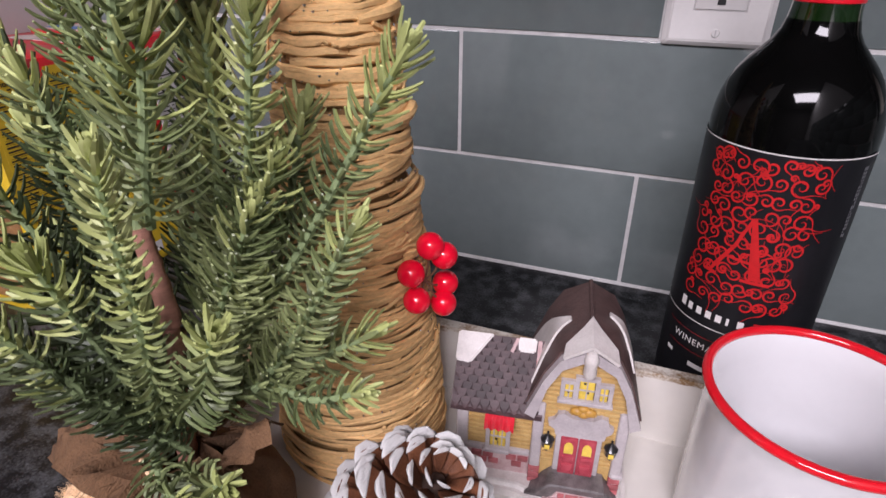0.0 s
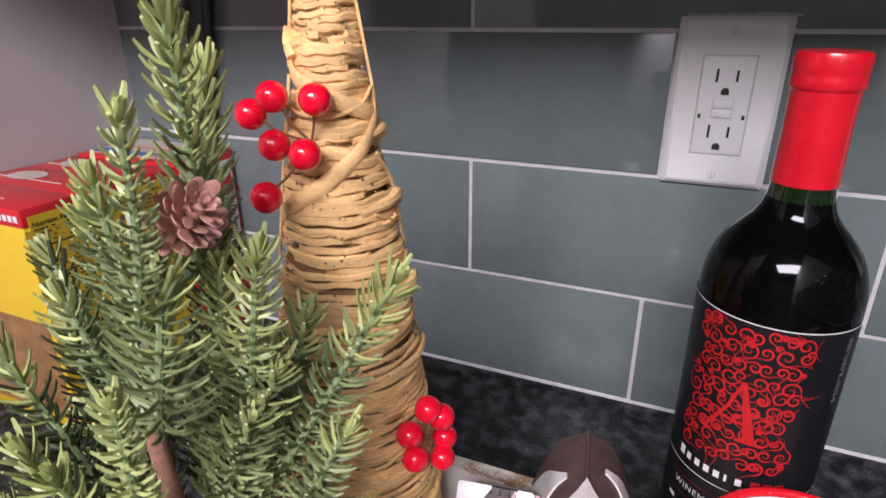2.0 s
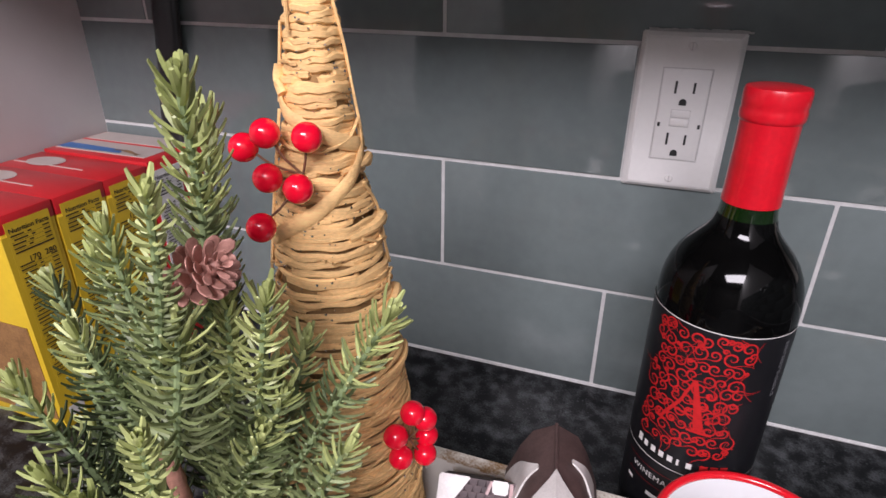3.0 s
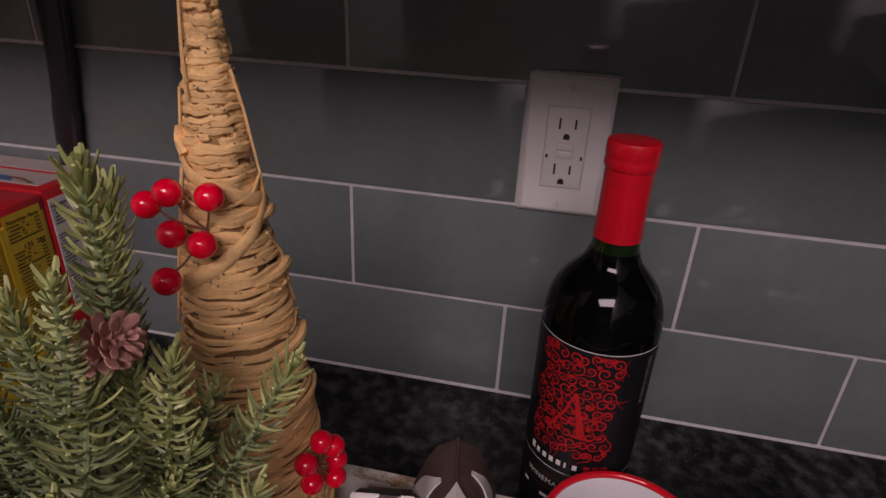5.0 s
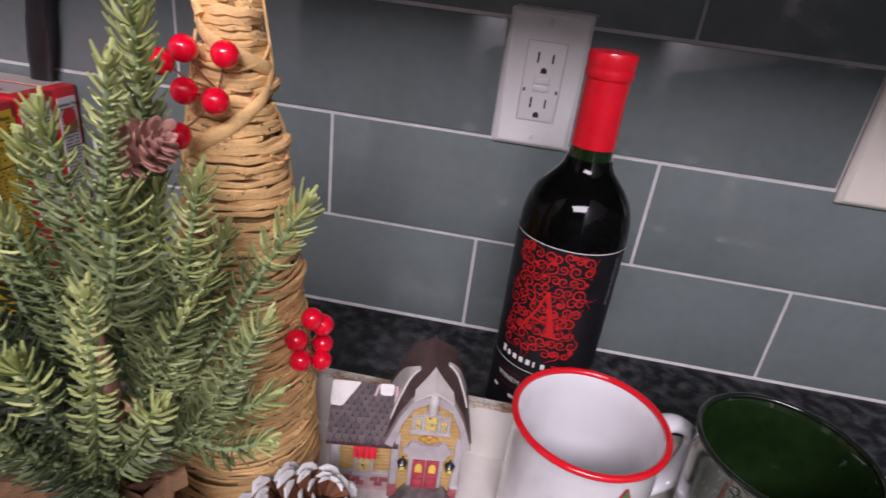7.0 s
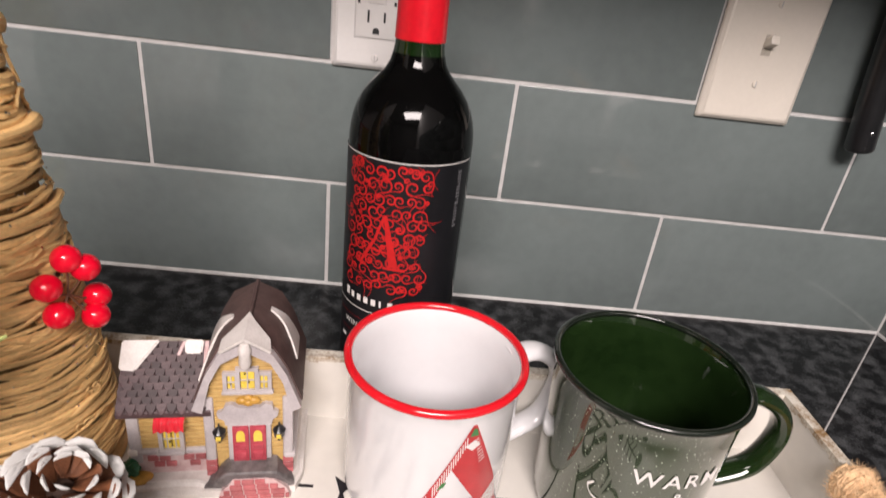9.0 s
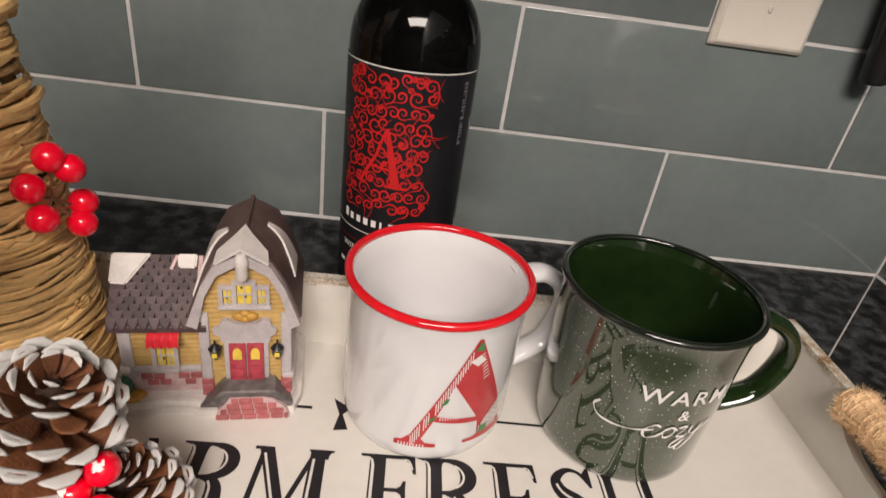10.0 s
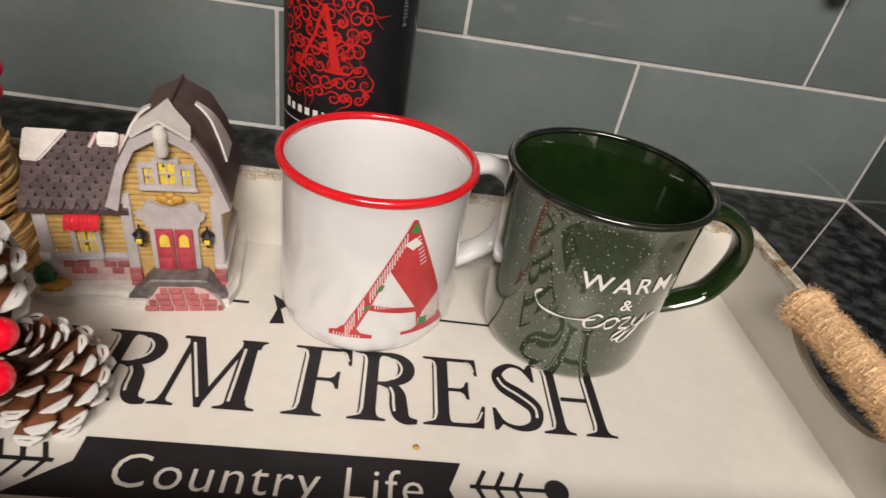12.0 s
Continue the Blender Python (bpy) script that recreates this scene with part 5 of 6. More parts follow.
for pts, wd in ((((-0.165, -0.352, 0.062), (-0.188, -0.352, 0.078), (-0.212, -0.348, 0.074), (-0.234, -0.345, 0.058)), 0.024), (((-0.138, -0.350, 0.076), (-0.128, -0.346, 0.090), (-0.118, -0.342, 0.102), (-0.110, -0.340, 0.104)), 0.017), (((-0.150, -0.365, 0.070), (-0.140, -0.380, 0.076), (-0.126, -0.388, 0.068)), 0.016)):
    sp = spline(pts, 6)
    rows = []
    for k, p in enumerate(sp):
        t = k / (len(sp) - 1)
        hw = wd * (0.45 + 0.55 * math.sin(math.pi * min(1.0, 0.15 + t * 0.85)))
        rows.append([bm.verts.new((p.x + 0.002 * math.sin(j * 1.9 + k), p.y + hw * (j / 3 - 1) * 0.8, p.z + 0.006 * math.cos((j / 3 - 1) * 2.2) + 0.0015 * math.sin(j * 2.3 + k * 0.8))) for j in range(7)])
    for a, b in zip(rows, rows[1:]):
        for j in range(6):
            bm.faces.new((a[j], a[j + 1], b[j + 1], b[j]))
foot = part("burlap_wrap", bm, M_BURLAP, fir, "brown frayed burlap wrapped round the foot")
bm = bmesh.new()
for k in range(150):
    a = rf.uniform(0, TAU)
    r = 0.021 + rf.uniform(0, 0.004)
    p = Vector((-0.153 + r * math.cos(a), -0.350 + r * math.sin(a), FL + 0.086))
    d = Vector((math.cos(a), math.sin(a), rf.uniform(-0.8, 0.6)))
    tube(bm, [p, p + d * 0.004, p + d * rf.uniform(0.006, 0.014) + Vector((0, 0, -0.002))], [0.0003, 0.00025, 0.0001], 3, cap=False)
tagged(part("frayed_thread", bm, M_BURLAP, foot), kind="stuff")
bm = bmesh.new()
tube(bm, [(-0.153 + 0.0135 * math.cos(t * 0.5), -0.350 + 0.0135 * math.sin(t * 0.5), FL + 0.074 + 0.0004 * t) for t in range(26)], 0.0011, 6)
part("twine", bm, M_ROPE, foot)


# ---- pinecones ----
def scale_mesh(name, material, start=0.0):
    """One cone scale, unit long along x, curling up at its rounded tip. start: where along it this piece begins."""
    bm = bmesh.new()
    rows = []
    rad = 0.035 if start else 0.0
    for k in range(7):
        t = start + (1 - start) * k / 6
        w = (0.14 + 0.27 * math.sin(min(1.0, t * 1.25) * math.pi / 2)) * (1.0 if t < 0.75 else math.sqrt(max(0.02, 1 - ((t - 0.75) / 0.27) ** 2)))
        th = (0.05 + 0.05 * t) * (1.0 if t < 0.9 else 0.6)
        zc = 0.30 * t * t
        row = []
        for j in range(8):
            a = TAU * j / 8
            row.append(bm.verts.new((t + (rad if k == 6 else 0), (w + rad) * math.cos(a), zc + (th + rad) * math.sin(a) + 0.24 * w * math.cos(a) ** 2)))
        rows.append(row)
    for a, b in zip(rows, rows[1:]):
        for j in range(8):
            bm.faces.new((a[j], a[(j + 1) % 8], b[(j + 1) % 8], b[j]))
    bm.faces.new(rows[0])
    bm.faces.new(rows[-1])
    bmesh.ops.recalc_face_normals(bm, faces=bm.faces)
    me = mesh_of(bm, name, False)
    me.shade_smooth()
    me.materials.append(material)
    return me


SCALE = scale_mesh("scale", M_SCALE)
SCALE_TIP = scale_mesh("frosted_tip", M_SNOW, 0.80)
SCALE_PINK = scale_mesh("scale", M_PINK)


def pinecone(name, centre, axis, length, radius, count, frosted, label, scale_me, parent=None, seed=3, slim=1.0, lift=0.0):
    rp = random.Random(seed)
    q = Vector(axis).normalized().to_track_quat("Z", "X").to_matrix().to_4x4()
    m = Matrix.Translation(centre) @ q
    ob = thing(name, centre, label, "pinecone") if parent is None else None
    core = part("core", lay(lathe([(0, -length / 2), (radius * 0.34, -length * 0.40), (radius * 0.40, -length * 0.1), (radius * 0.22, length * 0.3), (0, length * 0.44)], 16), m), M_CONECORE if frosted else M_PINK, ob or parent)
    hold = ob or core
    for k in range(count):
        t = ((k + 0.5) / count) ** 0.86
        zz = -length * 0.46 + length * 0.90 * t
        env = math.sin(math.pi * (0.16 + 0.76 * t) ** 0.85) ** 0.8
        rr = radius * max(0.22, env)
        r0 = rr * 0.26
        ang = k * 2.39996 + rp.uniform(-0.1, 0.1)
        pitch = -22 + 74 * t ** 1.6 + lift * (1 - t) + rp.uniform(-6, 6) * (1 + lift / 20)
        ln = (rr - r0) / max(0.45, math.cos(radians(pitch))) if t < 0.8 else rr * 0.85
        sm = m @ Matrix.Rotation(ang, 4, "Z") @ Matrix.Translation((r0, 0, zz)) @ Matrix.Rotation(radians(-pitch), 4, "Y") @ Matrix.Diagonal((ln * rp.uniform(0.94, 1.06), ln * rp.uniform(0.70, 0.88) * slim, ln * 0.62 * slim, 1))
        s = part("scale", scale_me, None, hold, at=sm)
        if frosted and rp.random() < 0.93:
            part("frosted_tip", SCALE_TIP, None, s if parent is None else hold, at=sm @ Matrix.Translation((rp.uniform(-0.02, 0.06), 0, 0.0)))
    return ob


pinecone("pinecone", (-0.0600, -0.3260, 0.0655), (0.42, -0.15, 0.85), 0.090, 0.0320, 84, True, "large brown pinecone with white frosted scale tips", SCALE, seed=3)
pinecone("pinecone", (-0.0300, -0.3245, 0.0268), (-0.10, -0.16, 0.95), 0.047, 0.0230, 70, True, "squat brown pinecone with frosted tips on the tray", SCALE, seed=8)
pinecone("pinecone", (-0.0640, -0.3680, 0.0280), (0.5, -0.4, 0.7), 0.045, 0.0215, 52, True, "small frosted brown pinecone beside the berries", SCALE, seed=12)
pinecone("pinecone", (-0.1140, -0.3425, 0.2715), (0.80, -0.26, 0.50), 0.033, 0.0118, 46, False, "small dusty pink-brown pinecone fixed in the fir", SCALE_PINK, seed=5, slim=0.75, lift=46)
sprig("berry_sprig", (-0.040, -0.350, 0.036), ((-0.0310, -0.3370, 0.0595), (-0.0400, -0.3430, 0.0525), (-0.0470, -0.3500, 0.0505), (-0.0280, -0.3490, 0.0500), (-0.0360, -0.3550, 0.0455)), "five glossy red berries with frosting among the pinecones", frost=True)


# ---- ceramic village house ----
HM = Matrix.Translation((-0.0020, -0.2440, FL)) @ Matrix.Rotation(radians(9), 4, "Z") @ Matrix.Diagonal((0.965, 1, 1, 1))
WING = -0.0225
house = thing("ceramic_house", (0.001, -0.222, FL), "small painted ceramic village house with snowy gambrel roof", "figurine")


def hp(name, bm, material, label="", parent=None, smooth=True):
    for v in bm.verts:
        if v.co.x < WING:
            v.co.x = WING + (v.co.x - WING) * 1.05
    return part(name, lay(bm, HM), material, parent or house, label, smooth)


def prism(outline, y0, y1):
    """An xz outline carried from y0 to y1."""
    bm = bmesh.new()
    a = [bm.verts.new((x, y0, z)) for x, z in outline]
    b = [bm.verts.new((x, y1, z)) for x, z in outline]
    bm.faces.new(a)
    bm.faces.new(b[::-1])
    for k in range(len(outline)):
        bm.faces.new((a[k], b[k], b[(k + 1) % len(outline)], a[(k + 1) % len(outline)]))
    bmesh.ops.recalc_face_normals(bm, faces=bm.faces)
    return bm


# snowy ground
bm = bmesh.new()
pts = [(-0.070, -0.004), (-0.060, -0.009), (-0.040, -0.008), (-0.030, -0.0085), (-0.026, -0.0105), (0.0, -0.0115), (0.026, -0.0100), (0.030, 0.0), (0.031, 0.055), (-0.068, 0.055)]
poly(bm, pts, 0.0)
ex = bmesh.ops.extrude_face_region(bm, geom=bm.faces[:])
bmesh.ops.translate(bm, vec=(0, 0, 0.0085), verts=[v for v in ex["geom"] if isinstance(v, bmesh.types.BMVert)])
bmesh.ops.recalc_face_normals(bm, faces=bm.faces)
bmesh.ops.bevel(bm, geom=[e for e in bm.edges if all(v.co.z > 0.004 for v in e.verts)], offset=0.0035, segments=3, affect="EDGES")
hp("snow_base", bm, M_CERWHITE, "white glazed snow base")
GAM = [(-0.0245, 0.0600), (-0.0195, 0.0800), (-0.0130, 0.0925), (0.0, 0.1000), (0.0130, 0.0925), (0.0195, 0.0800), (0.0245, 0.0600)]
main = hp("front_block", prism([(-0.0225, 0.006), (0.0225, 0.006), (0.0225, 0.0605)] + [(x * 0.92, z - 0.001) for x, z in GAM[::-1]][1:-1] + [(-0.0225, 0.0605)], 0.0, 0.052), M_SIDING, "ochre clapboard front")
for k in range(22):
    z = 0.024 + 0.0030 * k
    half = 0.0222 if z < 0.061 else max(0.003, 0.0222 * (1 - ((z - 0.061) / 0.040) ** 1.6))
    if z < 0.094:
        hp("clapboard", boxed(-half, half, -0.0008, 0.0005, z, z + 0.0022, 0.0003), M_SIDING, parent=main)
hp("wing_block", boxed(-0.0620, -0.0225, 0.003, 0.047, 0.006, 0.0560), M_SIDING, "ochre clapboard side wing")
for k in range(10):
    z = 0.026 + 0.0030 * k
    hp("clapboard", boxed(-0.0615, -0.0225, 0.0021, 0.0035, z, z + 0.0022, 0.0003), M_SIDING)
# corner boards and trims
for x0, x1, y0, y1, z0, z1 in ((-0.0245, -0.0185, -0.0022, 0.003, 0.014, 0.064), (0.0185, 0.0245, -0.0022, 0.003, 0.014, 0.064), (-0.0640, -0.0575, 0.0008, 0.006, 0.016, 0.0560), (-0.0620, -0.0240, 0.0010, 0.0045, 0.0530, 0.0575), (-0.0640, -0.0240, 0.0003, 0.0060, 0.0225, 0.0265), (0.0190, 0.0260, -0.0030, 0.0540, 0.0190, 0.0230)):
    hp("trim_board", boxed(x0, x1, y0, y1, z0, z1, 0.0015), M_TRIMG)
# brick plinth
hp("plinth", boxed(-0.0645, -0.0225, 0.0015, 0.049, 0.006, 0.0226, 0.001), M_CERPINK, "pale pink brick plinth")
for j in range(1, 3):
    for k in range(6):
        if k not in (0, 3) and (j, k) != (1, 5):
            x = -0.0615 + 0.0062 * k + 0.003 * (j % 2)
            hp("brick", boxed(x, x + 0.0054, 0.0006, 0.002, 0.0090 + 0.0044 * j, 0.0126 + 0.0044 * j, 0.0004), M_CERBRICK)
for sx in (-0.0245, 0.0185):
    for j in range(3):
        hp("brick", boxed(sx, sx + 0.006, -0.0028, 0.002, 0.0075 + 0.0043 * j, 0.0112 + 0.0043 * j, 0.0004), M_CERBRICK)


def gambrel_roof(y0, y1, grow, thick, drop):
    o = [(x * grow, z + drop) for x, z in GAM]
    i = [(x * (grow - 0.10), z + drop - thick) for x, z in GAM]
    return prism([(o[0][0] * 1.10, o[0][1] - 0.003)] + o[1:-1] + [(o[-1][0] * 1.10, o[-1][1] - 0.003)] + i[::-1], y0, y1)


roof = hp("roof", gambrel_roof(0.0005, 0.057, 1.10, 0.005, 0.0025), M_ROOF, "dark brown curved gambrel roof")
hp("bargeboard", gambrel_roof(-0.0045, 0.0005, 1.08, 0.0055, 0.0010), M_TRIMG, "lilac grey carved bargeboard")
bm = bmesh.new()
tube(bm, [(0, 0.017, 0.1028), (0, 0.030, 0.1030), (0, 0.057, 0.1028)], 0.0012, 8)
hp("ridge", bm, M_ROOF, parent=roof)


def snow_strip(x_side, y0, y1, k0, k1, wav):
    """Snow lying on one slope of the gambrel roof."""
    bm = bmesh.new()
    rows = []
    o = [(x * 1.13, z + 0.0036) for x, z in GAM[:4]] if x_side < 0 else [(x * 1.13, z + 0.0036) for x, z in GAM[6:2:-1]]
    o[0] = (o[0][0] * 1.08, o[0][1] - 0.003)
    ln = spline([(x, 0, z) for x, z in o], 6)
    ln = ln[k0:k1]
    for j, p in enumerate(ln):
        t = j / max(1, len(ln) - 1)
        a = y0 + wav * t + 0.0012 * math.sin(5 * t)
        b = y1 + (a + 0.003 - y1) * t ** 1.5
        rows.append((bm.verts.new((p.x, a, p.z)), bm.verts.new((p.x, max(a + 0.001, b), p.z))))
    for a, b in zip(rows, rows[1:]):
        bm.faces.new((a[0], a[1], b[1], b[0]))
    bmesh.ops.recalc_face_normals(bm, faces=bm.faces)
    bmesh.ops.solidify(bm, geom=bm.faces[:], thickness=0.0012)
    return bm


hp("roof_snow", snow_strip(-1, 0.0045, 0.0500, 0, 15, 0.020), M_CERWHITE, "white glazed snow patch", roof)
hp("roof_snow", snow_strip(1, 0.0200, 0.0420, 3, 15, 0.012), M_CERWHITE, "white glazed snow patch", roof)
# snow cap and finial over the front gable
bm = bmesh.new()
for s in (-1, 1):
    vs = [bm.verts.new(p) for p in ((0, -0.006, 0.1050), (s * 0.0135, -0.005, 0.0960), (s * 0.0125, 0.002, 0.0992), (s * 0.004, 0.012, 0.1035), (0, 0.018, 0.1058))]
    bm.faces.new(vs if s > 0 else vs[::-1])
bmesh.ops.remove_doubles(bm, verts=bm.verts, dist=1e-6)
bmesh.ops.solidify(bm, geom=bm.faces[:], thickness=0.0016)
bmesh.ops.recalc_face_normals(bm, faces=bm.faces)
hp("roof_snow", bm, M_CERWHITE, "white snow over the gable", roof)
hp("finial", lathe([(0, 0.0865), (0.0024, 0.0870), (0.0034, 0.0895), (0.0030, 0.0945), (0.0036, 0.0965), (0.0033, 0.0990), (0.0022, 0.1015), (0, 0.1022)], 16, (0.0, -0.0052)), M_CERWHITE, "white gable finial")
# wing roof of scalloped shingles
wr = bmesh.new()
RZ0, RZ1, RY0, RY1 = 0.0555, 0.0820, -0.003, 0.024
vs = [wr.verts.new(p) for p in ((-0.0665, RY0, RZ0), (-0.0200, RY0, RZ0), (-0.0200, RY1, RZ1), (-0.0665, RY1, RZ1), (-0.0200, 0.052, RZ0), (-0.0665, 0.052, RZ0), (-0.0665, RY0, RZ0 - 0.003), (-0.0200, RY0, RZ0 - 0.003), (-0.0200, 0.052, RZ0 - 0.003), (-0.0665, 0.052, RZ0 - 0.003))]
for f in ((0, 1, 2, 3), (3, 2, 4, 5), (6, 7, 1, 0), (5, 4, 8, 9), (6, 0, 3, 5, 9), (7, 8, 4, 2, 1), (6, 9, 8, 7)):
    wr.faces.new([vs[k] for k in f])
bmesh.ops.recalc_face_normals(wr, faces=wr.faces)
wing_roof = hp("wing_roof", wr, M_SHINGLE, "grey scalloped shingle roof", smooth=False)
bm = bmesh.new()
rows = []
for k in range(4):
    rows.append([bm.verts.new((0.0026 * math.cos(math.pi * (1 + j / 6)), -0.0050 * (1 if 0 < j < 6 else 0.2) * math.sin(math.pi * j / 6) + 0.003 - 0.001 * k, 0.0011 * (1 - k / 3.0) + 0.0002)) for j in range(7)])
rows = rows[:2]
for a, b in zip(rows, rows[1:]):
    for j in range(6):
        bm.faces.new((a[j], a[j + 1], b[j + 1], b[j]))
bm.faces.new(rows[0])
bmesh.ops.recalc_face_normals(bm, faces=bm.faces)
bmesh.ops.solidify(bm, geom=bm.faces[:], thickness=0.0010)
SHG = mesh_of(bm, "shingle")
SHG.materials.append(M_SHINGLE)
slope = math.atan2(RZ1 - RZ0, RY1 - RY0)
for j in range(10):
    for k in range(9):
        x = -0.0660 + 0.0052 * k + 0.0026 * (j % 2)
        t = (j + 0.5) / 10.3
        if x > -0.0215 or (t > 0.62 and x < -0.0660 + 0.032 * (t - 0.55)):
            continue
        m = HM @ Matrix.Translation((x, RY0 + (RY1 - RY0) * t, RZ0 + (RZ1 - RZ0) * t + 0.0003)) @ Matrix.Rotation(slope, 4, "X") @ Matrix.Rotation(radians(3), 4, "X")
        part("shingle", SHG, None, wing_roof, at=m)
nrm = Vector((0, -math.sin(slope), math.cos(slope)))


def on_roof(x, t, h):
    return (x, RY0 + (RY1 - RY0) * t + nrm.y * h, RZ0 + (RZ1 - RZ0) * t + nrm.z * h)


for quad in (((-0.0670, 1.02), (-0.0670, 0.60), (-0.0590, 0.58), (-0.0480, 1.02)), ((-0.0360, 1.02), (-0.0350, 0.82), (-0.0265, 0.82), (-0.0260, 1.02))):
    bm = bmesh.new()
    lo = [bm.verts.new(on_roof(x, t, 0.0002)) for x, t in quad]
    hi = [bm.verts.new(on_roof(x, t, 0.0026)) for x, t in quad]
    bm.faces.new(hi)
    for k in range(4):
        bm.faces.new((lo[k], lo[(k + 1) % 4], hi[(k + 1) % 4], hi[k]))
    bmesh.ops.recalc_face_normals(bm, faces=bm.faces)
    bmesh.ops.bevel(bm, geom=[e for e in bm.edges if not e.is_boundary], offset=0.0008, segments=2, affect="EDGES")
    hp("roof_snow", bm, M_CERWHITE, "white snow on the shingles", wing_roof)
bm = bmesh.new()
tube(bm, [on_roof(-0.0245, 0.05, 0.001), on_roof(-0.0245, 1.0, 0.001)], 0.0012, 6)
tube(bm, [on_roof(-0.0385, 0.80, 0.001), on_roof(-0.0360, 1.0, 0.001)], 0.0012, 6)
hp("flashing", bm, M_CERPINK, "pink painted edging", wing_roof)
# chimney-like ridge end and gutter brackets
for k in range(9):
    x = -0.0600 + 0.0042 * k
    hp("eave_bracket", boxed(x, x + 0.0022, -0.0006, 0.003, 0.0520, 0.0545, 0.0004), M_STONE)

# windows
def house_window(x0, x1, z0, z1, y, cols):
    fr = bmesh.new()
    b = 0.0021
    for a in ((x0 - b, x1 + b, z0 - b, z0), (x0 - b, x1 + b, z1, z1 + b), (x0 - b, x0, z0, z1), (x1, x1 + b, z0, z1)):
        box(fr, a[0], a[1], y - 0.0016, y + 0.001, a[2], a[3])
    win = hp("window", fr, M_TRIMG, "lilac grey window casing")
    w = (x1 - x0) / cols
    for k in range(cols):
        a0 = x0 + w * k
        hp("pane", boxed(a0 + 0.0003, a0 + w - 0.0003, y - 0.0004, y + 0.0005, z0, z1, 0.0002), M_YELLOW, parent=win)
        hp("glazing_bar", boxed(a0 + w / 2 - 0.0003, a0 + w / 2 + 0.0003, y - 0.0010, y, z0, z1), M_TRIMG, parent=win)
        hp("glazing_bar", boxed(a0, a0 + w, y - 0.0011, y, (z0 + z1) / 2 - 0.0003, (z0 + z1) / 2 + 0.0003), M_TRIMG, parent=win)


house_window(-0.0105, -0.0062, 0.0700, 0.0790, -0.0012, 1)
house_window(-0.0036, 0.0042, 0.0700, 0.0820, -0.0014, 1)
house_window(0.0068, 0.0110, 0.0700, 0.0790, -0.0012, 1)
hp("window_sill", boxed(-0.0135, 0.0140, -0.0034, 0.0, 0.0668, 0.0686, 0.0004), M_TRIMG)
house_window(-0.0458, -0.0372, 0.0285, 0.0425, 0.0000, 2)
hp("window_sill", boxed(-0.0495, -0.0352, -0.0026, 0.002, 0.0245, 0.0264, 0.0006), M_TRIMG)
for p in ((-0.0085, 0.0735, -0.0018), (0.0010, 0.0745, -0.0020), (-0.0010, 0.0800, -0.0020), (-0.0423, 0.0335, -0.0008)):
    bm = bmesh.new()
    bmesh.ops.create_icosphere(bm, subdivisions=1, radius=0.0007, matrix=Matrix.Translation((p[0], p[2], p[1])))
    hp("light_hole", bm, M_SLOT)
# awning with ridges
aw = bmesh.new()
pr = [(0.0015, 0.0522), (-0.0028, 0.0510), (-0.0048, 0.0486), (-0.0056, 0.0446), (-0.0044, 0.0446), (0.0015, 0.0478)]
n = 24
rows = []
for k in range(n + 1):
    x = -0.0485 + 0.0150 * k / n
    o = 0.0007 * math.cos(k * TAU / 6)
    rows.append([aw.verts.new((x, y - o, z)) for y, z in pr])
for a, b in zip(rows, rows[1:]):
    for j in range(len(pr)):
        aw.faces.new((a[j], a[(j + 1) % len(pr)], b[(j + 1) % len(pr)], b[j]))
aw.faces.new(rows[0])
aw.faces.new(rows[-1])
bmesh.ops.recalc_face_normals(aw, faces=aw.faces)
hp("awning", aw, M_CERRED, "glossy red pleated window awning")
# sign over the door with a gold ornament
bm = bmesh.new()
pts = [(-0.0168, 0.0545), (-0.0160, 0.0515), (-0.0130, 0.0495), (-0.0125, 0.0462), (0.0128, 0.0462), (0.0133, 0.0495), (0.0158, 0.0515), (0.0166, 0.0545), (0.0140, 0.0560), (0.0132, 0.0595), (0.0095, 0.0608), (0.0060, 0.0580), (-0.0050, 0.0580), (-0.0088, 0.0608), (-0.0122, 0.0595), (-0.0135, 0.0560)]
bm = prism(pts, -0.0036, 0.0)
hp("sign_board", bm, M_TRIMG, "blank lilac grey sign board over the door")
bm = bmesh.new()
for x, z, r in ((-0.0028, 0.0622, 0.0030), (0.0034, 0.0622, 0.0030), (0.0, 0.0640, 0.0026), (0.0004, 0.0608, 0.0028)):
    bmesh.ops.create_uvsphere(bm, u_segments=12, v_segments=8, radius=r, matrix=Matrix.Translation((x, -0.0022, z)) @ Matrix.Diagonal((1.2, 0.7, 0.8, 1)))
hp("ornament", bm, M_GOLD, "ochre moulded ornament")
# double door
hp("door_casing", boxed(-0.0118, 0.0122, -0.0026, 0.001, 0.0195, 0.0470, 0.0009), M_TRIMG)
for s, x0, x1 in ((-1, -0.0090, -0.0001), (1, 0.0005, 0.0094)):
    d = hp("door", boxed(x0, x1, -0.0040, -0.002, 0.0199, 0.0448, 0.0004), M_DOORRED, "dark red panelled door leaf")
    xm = (x0 + x1) / 2
    bm = prism([(xm + 0.0024 * math.cos(radians(a)), 0.0390 + 0.0034 * math.sin(radians(a))) for a in range(0, 181, 20)] + [(xm - 0.0024, 0.0350), (xm + 0.0024, 0.0350)], -0.0045, -0.0038)
    hp("door_pane", bm, M_YELLOW, "", d)
    for z0, z1 in ((0.0295, 0.0332), (0.0212, 0.0275)):
        hp("door_panel", boxed(x0 + 0.0014, x1 - 0.0014, -0.0047, -0.0036, z0, z1, 0.0005), M_DOORRED, "", d)
